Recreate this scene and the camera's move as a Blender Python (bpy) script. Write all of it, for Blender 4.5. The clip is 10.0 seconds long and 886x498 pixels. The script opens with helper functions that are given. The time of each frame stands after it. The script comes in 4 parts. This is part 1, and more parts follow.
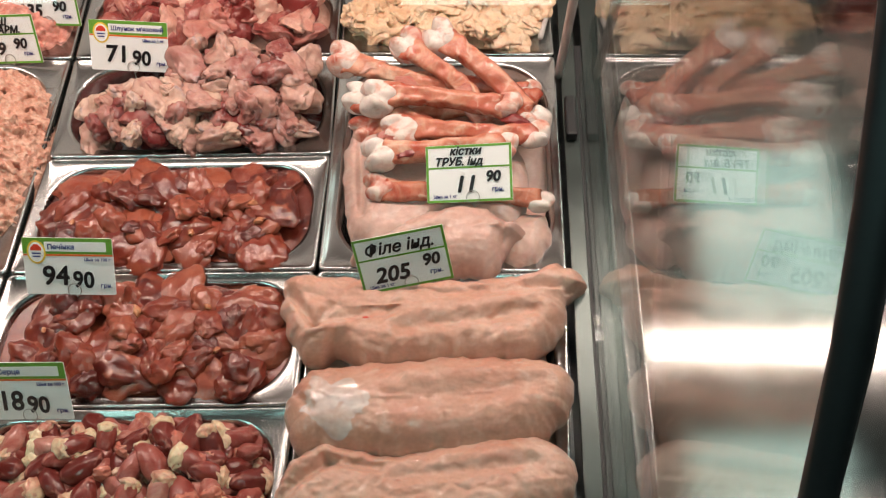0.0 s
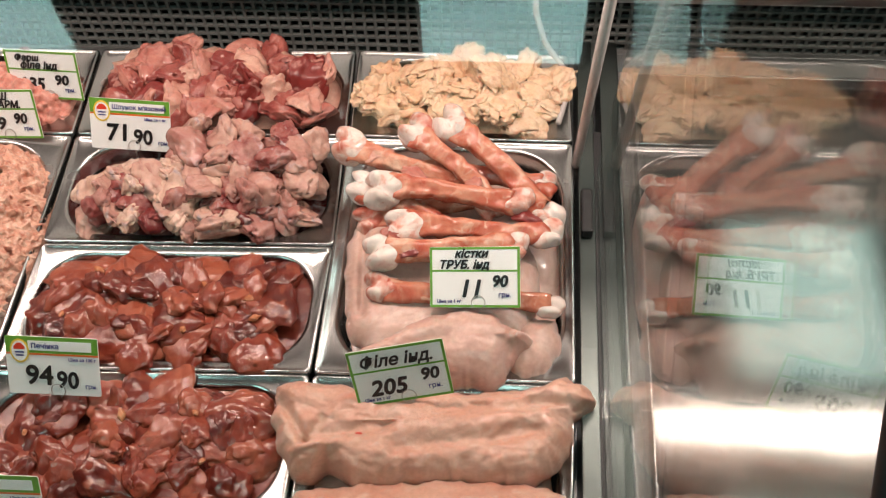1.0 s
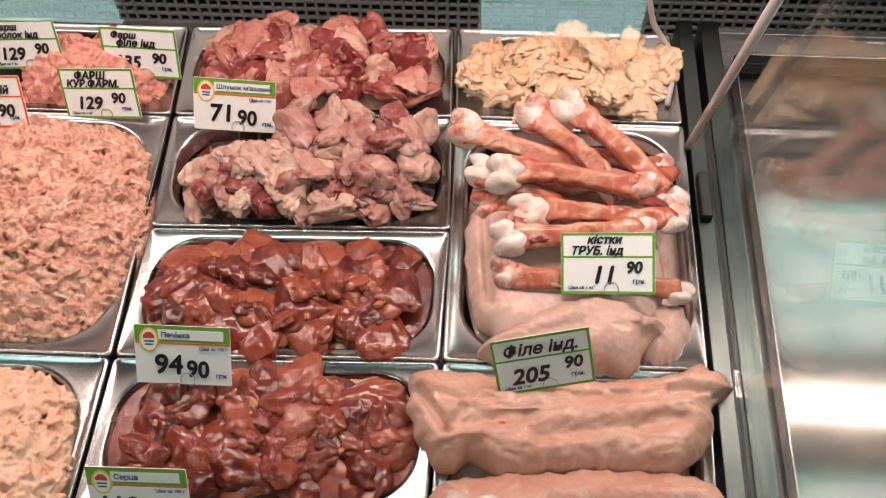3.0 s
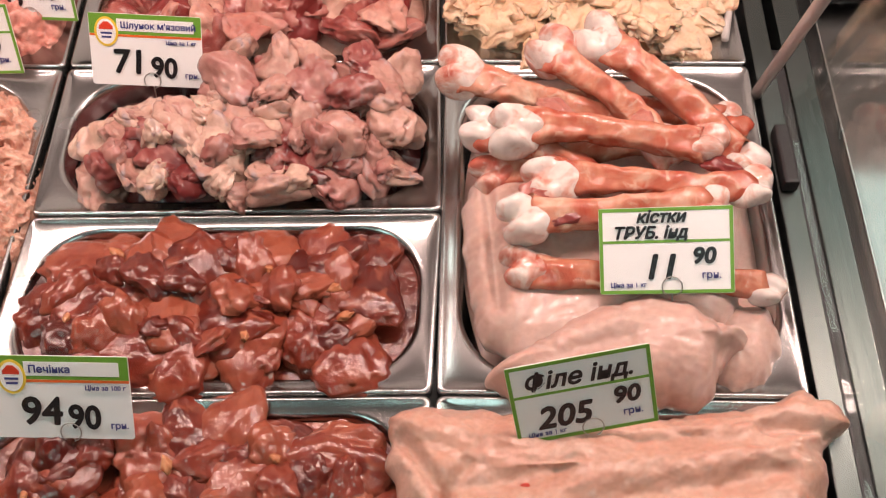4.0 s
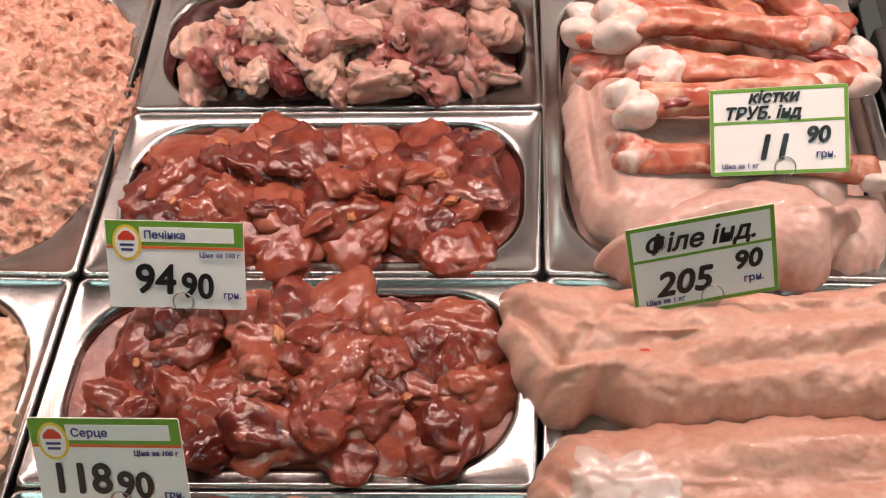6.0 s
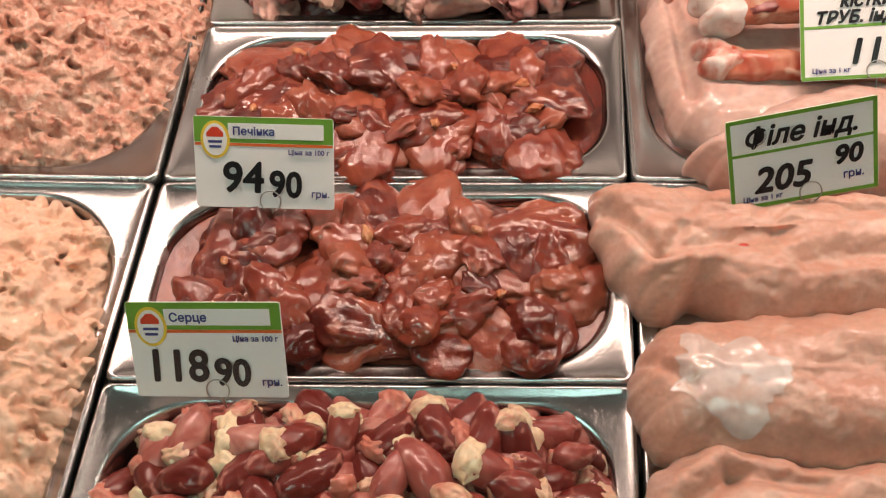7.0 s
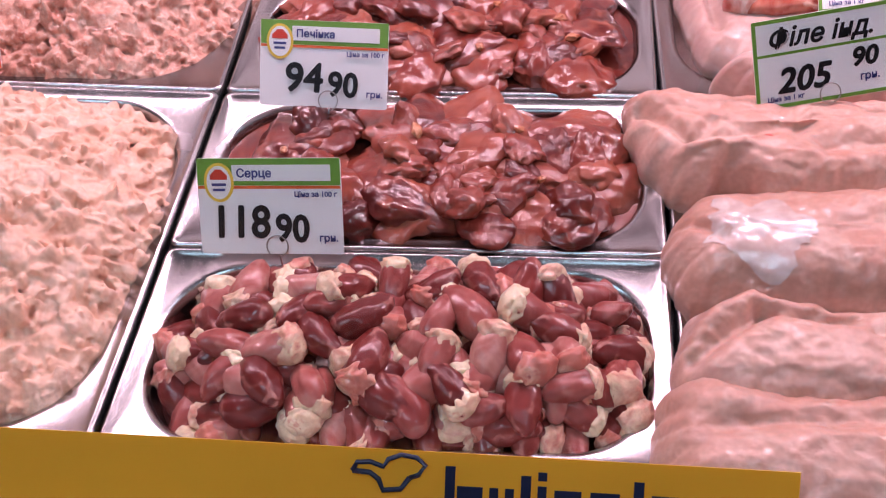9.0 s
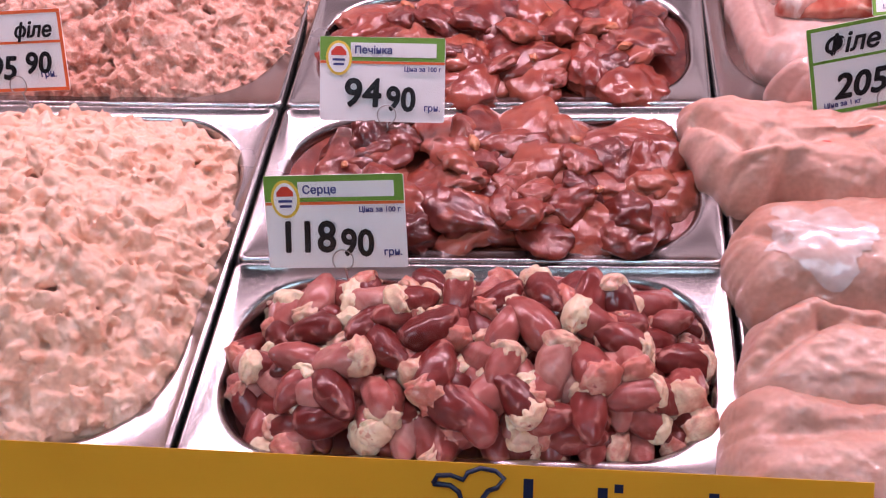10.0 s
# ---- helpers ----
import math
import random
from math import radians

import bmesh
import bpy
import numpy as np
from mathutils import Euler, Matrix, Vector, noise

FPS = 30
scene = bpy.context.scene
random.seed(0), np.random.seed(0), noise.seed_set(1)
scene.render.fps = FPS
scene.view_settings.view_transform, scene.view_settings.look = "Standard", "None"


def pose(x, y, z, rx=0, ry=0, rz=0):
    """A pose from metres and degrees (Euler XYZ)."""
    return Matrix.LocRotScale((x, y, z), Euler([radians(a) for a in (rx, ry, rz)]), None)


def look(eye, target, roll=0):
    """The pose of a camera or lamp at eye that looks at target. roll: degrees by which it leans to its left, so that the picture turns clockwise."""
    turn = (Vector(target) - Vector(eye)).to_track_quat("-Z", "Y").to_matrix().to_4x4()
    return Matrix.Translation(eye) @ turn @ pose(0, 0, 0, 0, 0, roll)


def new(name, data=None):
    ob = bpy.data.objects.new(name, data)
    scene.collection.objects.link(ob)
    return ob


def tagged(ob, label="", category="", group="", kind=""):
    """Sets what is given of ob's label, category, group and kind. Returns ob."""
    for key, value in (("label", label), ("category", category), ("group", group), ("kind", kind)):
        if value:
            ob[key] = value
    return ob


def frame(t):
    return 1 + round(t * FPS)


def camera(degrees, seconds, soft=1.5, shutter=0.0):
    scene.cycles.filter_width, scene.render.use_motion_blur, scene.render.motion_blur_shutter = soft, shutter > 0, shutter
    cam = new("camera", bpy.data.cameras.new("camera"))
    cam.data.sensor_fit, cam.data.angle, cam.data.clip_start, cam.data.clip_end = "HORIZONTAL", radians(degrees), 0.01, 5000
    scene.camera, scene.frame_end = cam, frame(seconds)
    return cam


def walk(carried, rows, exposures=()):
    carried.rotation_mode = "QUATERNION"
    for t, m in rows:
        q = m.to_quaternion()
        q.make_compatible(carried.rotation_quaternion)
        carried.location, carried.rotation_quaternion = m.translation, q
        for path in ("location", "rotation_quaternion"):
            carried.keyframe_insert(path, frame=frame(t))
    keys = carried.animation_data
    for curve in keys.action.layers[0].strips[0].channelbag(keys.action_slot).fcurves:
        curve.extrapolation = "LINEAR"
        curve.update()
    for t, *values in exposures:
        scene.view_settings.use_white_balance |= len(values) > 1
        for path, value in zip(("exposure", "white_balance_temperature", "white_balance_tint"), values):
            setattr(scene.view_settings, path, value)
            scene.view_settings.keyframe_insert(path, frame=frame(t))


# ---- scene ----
# camera: seconds, place, turn left, tilt, lean
cam = camera(48.16, 10.0, soft=1.1)
ROWS = [
    (0, 0.532, -0.768, 1.867, 2.84, -56.77, -1.80),
    (0.5, 0.549, -0.681, 1.876, 5.07, -56.85, -2.65),
    (1, 0.563, -0.649, 1.871, 6.50, -55.85, -3.31),
    (1.5, 0.523, -0.641, 1.882, 7.19, -57.03, -2.93),
    (2, 0.445, -0.638, 1.882, 5.96, -56.85, -2.17),
    (2.5, 0.414, -0.642, 1.896, 7.53, -57.91, -4.76),
    (2.7, 0.398, -0.643, 1.898, 3.79, -57.85, -0.80),
    (3.8, 0.384, -0.511, 1.660, 3.67, -58.12, -2.54),
    (4, 0.378, -0.474, 1.605, 2.46, -58.02, -1.39),
    (4.5, 0.337, -0.460, 1.580, 2.77, -55.23, -2.71),
    (5, 0.317, -0.475, 1.570, 1.41, -55.09, -1.63),
    (5.5, 0.310, -0.515, 1.558, -0.29, -55.77, -0.10),
    (6, 0.312, -0.574, 1.540, 4.51, -56.00, -2.60),
    (6.2, 0.304, -0.581, 1.542, 5.86, -57.23, -2.79),
    (7.3, 0.231, -0.661, 1.469, 3.26, -53.89, -2.30),
    (7.5, 0.220, -0.679, 1.456, 1.45, -52.45, -1.71),
    (8, 0.213, -0.706, 1.443, 3.13, -52.82, -1.47),
    (8.5, 0.226, -0.751, 1.445, 3.85, -50.82, -1.29),
    (9, 0.234, -0.794, 1.432, 5.43, -49.24, -1.60),
    (9.5, 0.227, -0.801, 1.433, 4.18, -48.79, -1.82),
    (10, 0.217, -0.796, 1.450, 8.68, -49.33, -5.00),
]


def aim(x, y, z, yaw, pitch, roll):
    a, b = radians(yaw), radians(pitch)
    way = Vector((-math.sin(a) * math.cos(b), math.cos(a) * math.cos(b), math.sin(b)))
    return look((x, y, z), Vector((x, y, z)) + way, roll)


EXPOSURES = [(0, 0.0, 6500, 8), (2.7, 0.0, 6500, 10), (3.8, 0.08, 6900, 24), (5.6, 0.08, 6900, 24), (7.4, 0.14, 7250, 18), (8.0, 0.15, 6800, 28),
             (8.4, 0.38, 5800, 44), (9.0, 0.40, 6000, 54), (10, 0.42, 6150, 57)]
walk(cam, [(r[0], aim(*r[1:])) for r in ROWS], EXPOSURES)

# ---- light ----
world = bpy.data.worlds.new("world")
scene.world = world
world.use_nodes = True
world.node_tree.nodes["Background"].inputs[0].default_value = (0.9, 0.85, 0.8, 1)
world.node_tree.nodes["Background"].inputs[1].default_value = 0.08


def area(name, eye, target, sx, sy, power, colour):
    d = bpy.data.lights.new(name, "AREA")
    d.shape, d.size, d.size_y, d.energy, d.color = "RECTANGLE", sx, sy, power, colour
    o = new(name, d)
    o.matrix_world = look(eye, target)
    return o


# tubes under the case's canopy
area("case_tube_lamp", (0.35, 0.155, 1.57), (0.35, 0.01, 0.9), 2.6, 0.022, 10, (1.0, 0.735, 0.655))
area("case_tube_lamp", (0.35, 0.128, 1.58), (0.35, -0.08, 0.9), 2.6, 0.020, 8.5, (1.0, 0.755, 0.68))

# ---- materials ----


def mat_new(name):
    m = bpy.data.materials.new(name)
    m.use_nodes = True
    nt = m.node_tree
    return m, nt, nt.nodes["Principled BSDF"]


def nd(nt, kind, **kw):
    n = nt.nodes.new(kind)
    for k, v in kw.items():
        n.inputs[k].default_value = v
    return n


def ramp(nt, fac, stops):
    r = nt.nodes.new("ShaderNodeValToRGB")
    e = r.color_ramp.elements
    while len(e) < len(stops):
        e.new(0.5)
    for k, (p, c) in zip(e, stops):
        k.position, k.color = p, (*c, 1)
    nt.links.new(fac, r.inputs[0])
    return r.outputs[0]


def mixc(nt, fac, a, b, how="MIX"):
    m = nt.nodes.new("ShaderNodeMix")
    m.data_type, m.blend_type = "RGBA", how
    if isinstance(fac, float):
        m.inputs[0].default_value = fac
    else:
        nt.links.new(fac, m.inputs[0])
    for k, c in ((6, a), (7, b)):
        if isinstance(c, tuple):
            m.inputs[k].default_value = (*c, 1)
        else:
            nt.links.new(c, m.inputs[k])
    return m.outputs[2]


def plain(name, colour, rough=0.5, metal=0.0, vary=0.08, scale=60.0, bump=0.0):
    m, nt, p = mat_new(name)
    n = nd(nt, "ShaderNodeTexNoise", Scale=scale, Detail=4.0)
    tc = nt.nodes.new("ShaderNodeTexCoord")
    nt.links.new(tc.outputs["Object"], n.inputs["Vector"])
    dark = tuple(c * (1 - 2 * vary) for c in colour)
    nt.links.new(ramp(nt, n.outputs[0], [(0.3, dark), (0.7, colour)]), p.inputs["Base Color"])
    p.inputs["Roughness"].default_value, p.inputs["Metallic"].default_value = rough, metal
    if bump:
        b = nd(nt, "ShaderNodeBump", Strength=bump, Distance=0.001)
        nt.links.new(n.outputs[0], b.inputs["Height"])
        nt.links.new(b.outputs[0], p.inputs["Normal"])
    return m


def steel(name, colour=(0.62, 0.62, 0.60), rough=0.28, stretch=(3, 90, 30), bump=0.05):
    m, nt, p = mat_new(name)
    tc = nt.nodes.new("ShaderNodeTexCoord")
    mp = nd(nt, "ShaderNodeMapping", Scale=stretch)
    nt.links.new(tc.outputs["Object"], mp.inputs["Vector"])
    brush = nd(nt, "ShaderNodeTexNoise", Scale=9.0, Detail=6.0, Roughness=0.7)
    nt.links.new(mp.outputs[0], brush.inputs["Vector"])
    smear = nd(nt, "ShaderNodeTexNoise", Scale=14.0, Detail=5.0)
    nt.links.new(tc.outputs["Object"], smear.inputs["Vector"])
    nt.links.new(ramp(nt, smear.outputs[0], [(0.3, tuple(c * 0.8 for c in colour)), (0.65, colour)]), p.inputs["Base Color"])
    p.inputs["Metallic"].default_value = 1.0
    mr = nd(nt, "ShaderNodeMapRange")
    mr.inputs[3].default_value, mr.inputs[4].default_value = rough * 0.75, rough * 1.5
    nt.links.new(smear.outputs[0], mr.inputs[0])
    nt.links.new(mr.outputs[0], p.inputs["Roughness"])
    b = nd(nt, "ShaderNodeBump", Strength=bump, Distance=0.001)
    nt.links.new(brush.outputs[0], b.inputs["Height"])
    nt.links.new(b.outputs[0], p.inputs["Normal"])
    return m


def meat(name, stops, patch, scale=40.0, rough=0.3, coat=0.4, sss=0.15, bump=0.25, grain=260.0, island=False, amount=0.5, deep=0.0015, spec=0.3):
    """Wet flesh: a large and a small pattern of colour, a tint of its own for each piece, and fine relief."""
    m, nt, p = mat_new(name)
    tc = nt.nodes.new("ShaderNodeTexCoord")
    n1 = nd(nt, "ShaderNodeTexNoise", Scale=scale, Detail=5.0, Roughness=0.6, Distortion=0.6)
    n2 = nd(nt, "ShaderNodeTexNoise", Scale=grain, Detail=3.0)
    n3 = nd(nt, "ShaderNodeTexNoise", Scale=scale * 2.3, Detail=3.0, Distortion=1.2)
    for n in (n1, n2, n3):
        nt.links.new(tc.outputs["Object"], n.inputs["Vector"])
    if island:
        rnd = nt.nodes.new("ShaderNodeNewGeometry").outputs["Random Per Island"]
    else:
        rnd = nt.nodes.new("ShaderNodeObjectInfo").outputs["Random"]
    add = nt.nodes.new("ShaderNodeMath")
    add.operation = "MULTIPLY_ADD"
    nt.links.new(rnd, add.inputs[0])
    add.inputs[1].default_value = amount
    nt.links.new(n1.outputs[0], add.inputs[2])
    sub = nt.nodes.new("ShaderNodeMath")
    sub.operation = "SUBTRACT"
    nt.links.new(add.outputs[0], sub.inputs[0])
    sub.inputs[1].default_value = amount / 2
    base = ramp(nt, sub.outputs[0], stops)
    spots = ramp(nt, n3.outputs[0], [(0.56, (0, 0, 0)), (0.70, (1, 1, 1))])
    col = mixc(nt, spots, base, patch)
    fine = ramp(nt, n2.outputs[0], [(0.3, (0.82, 0.80, 0.80)), (0.7, (1, 1, 1))])
    col = mixc(nt, 1.0, col, fine, "MULTIPLY")
    nt.links.new(col, p.inputs["Base Color"])
    p.inputs["Roughness"].default_value = rough
    p.inputs["Specular IOR Level"].default_value = spec
    p.inputs["Coat Weight"].default_value = coat
    p.inputs["Coat Roughness"].default_value = 0.04
    p.inputs["Subsurface Weight"].default_value = sss
    p.inputs["Subsurface Radius"].default_value = (0.008, 0.003, 0.002)
    p.inputs["Subsurface Scale"].default_value = 1.0
    b = nd(nt, "ShaderNodeBump", Strength=bump, Distance=deep)
    mixn = nt.nodes.new("ShaderNodeMath")
    nt.links.new(n2.outputs[0], mixn.inputs[0])
    nt.links.new(n3.outputs[0], mixn.inputs[1])
    nt.links.new(mixn.outputs[0], b.inputs["Height"])
    nt.links.new(b.outputs[0], p.inputs["Normal"])
    nt.links.new(b.outputs[0], p.inputs["Coat Normal"])
    return m


def pane(name, tint=(1, 1, 1), base=0.05, gain=0.9):
    """Clear sheet glass: gloss grows towards grazing, the rest passes."""
    m = bpy.data.materials.new(name)
    m.use_nodes = True
    nt = m.node_tree
    nt.nodes.clear()
    out = nt.nodes.new("ShaderNodeOutputMaterial")
    tr = nd(nt, "ShaderNodeBsdfTransparent", Color=(*tint, 1))
    gl = nd(nt, "ShaderNodeBsdfGlossy", Roughness=0.0)
    lw = nd(nt, "ShaderNodeLayerWeight", Blend=0.5)
    pw = nt.nodes.new("ShaderNodeMath")
    pw.operation = "POWER"
    nt.links.new(lw.outputs["Facing"], pw.inputs[0])
    pw.inputs[1].default_value = 5.0
    ma = nt.nodes.new("ShaderNodeMath")
    ma.operation = "MULTIPLY_ADD"
    nt.links.new(pw.outputs[0], ma.inputs[0])
    ma.inputs[1].default_value, ma.inputs[2].default_value = gain, base
    mx = nt.nodes.new("ShaderNodeMixShader")
    nt.links.new(ma.outputs[0], mx.inputs[0])
    nt.links.new(tr.outputs[0], mx.inputs[1])
    nt.links.new(gl.outputs[0], mx.inputs[2])
    nt.links.new(mx.outputs[0], out.inputs[0])
    return m


def glow(name, colour, strength):
    m = bpy.data.materials.new(name)
    m.use_nodes = True
    nt = m.node_tree
    nt.nodes.clear()
    out = nt.nodes.new("ShaderNodeOutputMaterial")
    e = nd(nt, "ShaderNodeEmission", Color=(*colour, 1), Strength=strength)
    nt.links.new(e.outputs[0], out.inputs[0])
    return m


STEEL = steel("pan_steel", (0.42, 0.43, 0.425), 0.22, (3, 90, 30), 0.06)
DECK = steel("deck_steel", (0.44, 0.45, 0.45), 0.28, (90, 3, 30), 0.10)
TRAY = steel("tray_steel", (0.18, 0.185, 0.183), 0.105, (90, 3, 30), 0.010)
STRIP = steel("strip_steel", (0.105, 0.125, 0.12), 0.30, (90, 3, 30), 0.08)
DARK_STEEL = steel("shaded_steel", (0.42, 0.43, 0.43), 0.4)
BLACK = plain("black_rubber", (0.012, 0.012, 0.013), 0.5)
GRILLE = plain("grey_grille", (0.115, 0.12, 0.115), 0.45)
ROD = plain("rod_plastic", (0.46, 0.42, 0.40), 0.35, vary=0.05)
# near black: the duct's lack of light is put into the colour
VOID = plain("unlit_duct", (0.01, 0.01, 0.011), 0.9)
WHITE = plain("white_plastic", (0.80, 0.79, 0.77), 0.4, vary=0.04)
CARD = plain("white_card", (0.80, 0.80, 0.79), 0.35, vary=0.02, scale=30)
GREEN = plain("green_print", (0.13, 0.33, 0.035), 0.4, vary=0.04)
ORANGE = plain("orange_print", (0.75, 0.14, 0.03), 0.4, vary=0.04)
YELLOW = plain("yellow_print", (0.80, 0.55, 0.05), 0.4, vary=0.04)
RED = plain("red_print", (0.65, 0.05, 0.02), 0.4, vary=0.04)
BLUE = plain("blue_print", (0.04, 0.05, 0.20), 0.4, vary=0.04)
INK = plain("marker_ink", (0.008, 0.008, 0.01), 0.35, vary=0.1)
VINYL = plain("yellow_vinyl", (0.88, 0.53, 0.03), 0.45, vary=0.06, scale=14)
film_nt = VINYL.node_tree
film_back = nd(film_nt, "ShaderNodeBsdfTranslucent", Color=(0.92, 0.55, 0.04, 1))
film_mix = nd(film_nt, "ShaderNodeMixShader", Fac=0.45)
film_nt.links.new(film_nt.nodes["Principled BSDF"].outputs[0], film_mix.inputs[1])
film_nt.links.new(film_back.outputs[0], film_mix.inputs[2])
film_nt.links.new(film_mix.outputs[0], film_nt.nodes["Material Output"].inputs[0])
NAVY = plain("navy_vinyl", (0.015, 0.018, 0.05), 0.4)
WALL = plain("wall_paint", (0.34, 0.31, 0.28), 0.8, vary=0.05, scale=3)
TILE = plain("floor_tile", (0.45, 0.42, 0.38), 0.35, vary=0.08, scale=5)
GLASS = pane("front_glass", (0.97, 0.985, 0.975), 0.035, 0.9)
SIDE_GLASS = pane("divider_glass", (0.95, 0.985, 0.97), 0.045, 0.75)
WIRE = plain("wire", (0.45, 0.43, 0.40), 0.3, 0.9)

LIVER = meat("liver", [(0.22, (0.080, 0.009, 0.006)), (0.5, (0.220, 0.038, 0.021)), (0.78, (0.350, 0.095, 0.052))],
             (0.265, 0.066, 0.036), 30, 0.28, 0.85, 0.05, 0.60, 240, amount=0.55, deep=0.0012, spec=0.2)
LIVER_FAT = meat("liver_fat", [(0.3, (0.45, 0.16, 0.07)), (0.7, (0.62, 0.30, 0.15))], (0.35, 0.10, 0.05), 60, 0.3)
HEART = meat("heart_muscle", [(0.20, (0.130, 0.018, 0.014)), (0.45, (0.240, 0.044, 0.034)), (0.68, (0.380, 0.115, 0.092)), (0.88, (0.540, 0.260, 0.210))],
             (0.420, 0.170, 0.135), 34, 0.30, 0.38, 0.08, 0.30, 190, amount=0.7, deep=0.0012, spec=0.2)
HEART_FAT = meat("heart_fat", [(0.28, (0.52, 0.17, 0.12)), (0.42, (0.68, 0.43, 0.30)), (0.60, (0.76, 0.61, 0.40)), (0.80, (0.80, 0.70, 0.50))], (0.64, 0.34, 0.25), 60, 0.3, 0.4, 0.2, amount=0.5)
GIZZARD = meat("gizzard", [(0.12, (0.150, 0.020, 0.020)), (0.24, (0.270, 0.070, 0.062)), (0.36, (0.390, 0.170, 0.145)), (0.54, (0.490, 0.270, 0.220)), (0.72, (0.580, 0.375, 0.300)), (0.90, (0.660, 0.490, 0.380))],
               (0.430, 0.320, 0.315), 22, 0.27, 0.42, 0.10, 0.32, 210, amount=0.74, deep=0.002)
TRIM = meat("trimmings", [(0.15, (0.210, 0.030, 0.026)), (0.36, (0.390, 0.120, 0.095)), (0.58, (0.520, 0.230, 0.180)), (0.8, (0.640, 0.390, 0.305))],
            (0.480, 0.230, 0.200), 28, 0.28, 0.42, 0.10, 0.32, 220, amount=0.78)
SKIN = meat("poultry_skin", [(0.25, (0.640, 0.370, 0.210)), (0.5, (0.780, 0.540, 0.350)), (0.8, (0.820, 0.640, 0.470))],
            (0.640, 0.370, 0.240), 26, 0.34, 0.45, 0.2, 0.40, 300, amount=0.3)
BONE = meat("bone_end", [(0.30, (0.500, 0.120, 0.080)), (0.42, (0.640, 0.360, 0.290)), (0.50, (0.720, 0.610, 0.550)), (0.8, (0.760, 0.700, 0.660))],
            (0.660, 0.420, 0.350), 36, 0.20, 0.55, 0.15, 0.15, 160, amount=0.3)
SHAFT = meat("bone_shaft", [(0.30, (0.300, 0.032, 0.020)), (0.46, (0.430, 0.095, 0.055)), (0.62, (0.560, 0.230, 0.145)), (0.78, (0.680, 0.460, 0.340))],
             (0.600, 0.360, 0.260), 30, 0.26, 0.5, 0.08, 0.40, 160, amount=0.25, deep=0.002)
THIGH = meat("pale_fillet", [(0.25, (0.500, 0.300, 0.250)), (0.5, (0.580, 0.390, 0.330)), (0.8, (0.640, 0.465, 0.410))],
             (0.620, 0.460, 0.410), 14, 0.32, 0.32, 0.3, 0.25, 180, amount=0.2)
FILLET = meat("breast_fillet", [(0.30, (0.520, 0.262, 0.190)), (0.5, (0.590, 0.345, 0.262)), (0.70, (0.640, 0.430, 0.350))],
              (0.620, 0.400, 0.315), 16, 0.34, 0.42, 0.30, 0.38, 280, amount=0.15, deep=0.0016, spec=0.35)
RED_MEAT = meat("red_blood", [(0.3, (0.50, 0.05, 0.03)), (0.7, (0.60, 0.09, 0.05))], (0.5, 0.1, 0.06), 60, 0.3)
MEMBRANE = meat("membrane", [(0.35, (0.560, 0.400, 0.340)), (0.55, (0.680, 0.580, 0.540)), (0.75, (0.740, 0.680, 0.660))],
                (0.600, 0.420, 0.350), 26, 0.22, 0.7, 0.2, 0.2, 120, amount=0.0)
MINCE = meat("red_mince", [(0.30, (0.470, 0.170, 0.115)), (0.48, (0.640, 0.330, 0.235)), (0.66, (0.760, 0.500, 0.380))],
             (0.760, 0.560, 0.460), 95, 0.32, 0.40, 0.05, 0.60, 300, amount=0.0, deep=0.0016)
PALE = meat("pale_mince", [(0.28, (0.740, 0.400, 0.260)), (0.5, (0.810, 0.520, 0.370)), (0.70, (0.850, 0.620, 0.480))],
            (0.770, 0.460, 0.320), 60, 0.32, 0.35, 0.10, 0.50, 260, amount=0.0, deep=0.0016)
PINK = meat("pink_mince", [(0.3, (0.560, 0.200, 0.155)), (0.5, (0.700, 0.320, 0.255)), (0.7, (0.760, 0.420, 0.345))],
            (0.620, 0.220, 0.175), 90, 0.34, 0.4, 0.25, 0.3, 300, amount=0.0)

# ---- mesh helpers ----


def finish(bm, name, mat, smooth=True):
    me = bpy.data.meshes.new(name)
    bm.to_mesh(me)
    bm.free()
    if smooth:
        me.polygons.foreach_set("use_smooth", [True] * len(me.polygons))
    me.materials.append(mat)
    return me


def thing(name, bm, mat, label, category, group="", kind="", smooth=True):
    return tagged(new(name, finish(bm, name, mat, smooth)), label, category, group, kind)


def empty(name, at, label, category, group="", kind=""):
    o = new(name)
    o.empty_display_size = 0.02
    o.location = at
    return tagged(o, label, category, group, kind)


def part(name, bm, mat, parent, label="", smooth=True):
    o = new(name, bm if isinstance(bm, bpy.types.Mesh) else finish(bm, name, mat, smooth))
    o.parent = parent
    return tagged(o, label)


def box(x0, x1, y0, y1, z0, z1, bev=0.0):
    bm = bmesh.new()
    bmesh.ops.create_cube(bm, size=1)
    for v in bm.verts:
        v.co = Vector(((x0 + x1) / 2 + v.co.x * (x1 - x0), (y0 + y1) / 2 + v.co.y * (y1 - y0), (z0 + z1) / 2 + v.co.z * (z1 - z0)))
    if bev:
        bmesh.ops.bevel(bm, geom=bm.edges[:], offset=bev, segments=2, affect="EDGES", profile=0.5)
    return bm


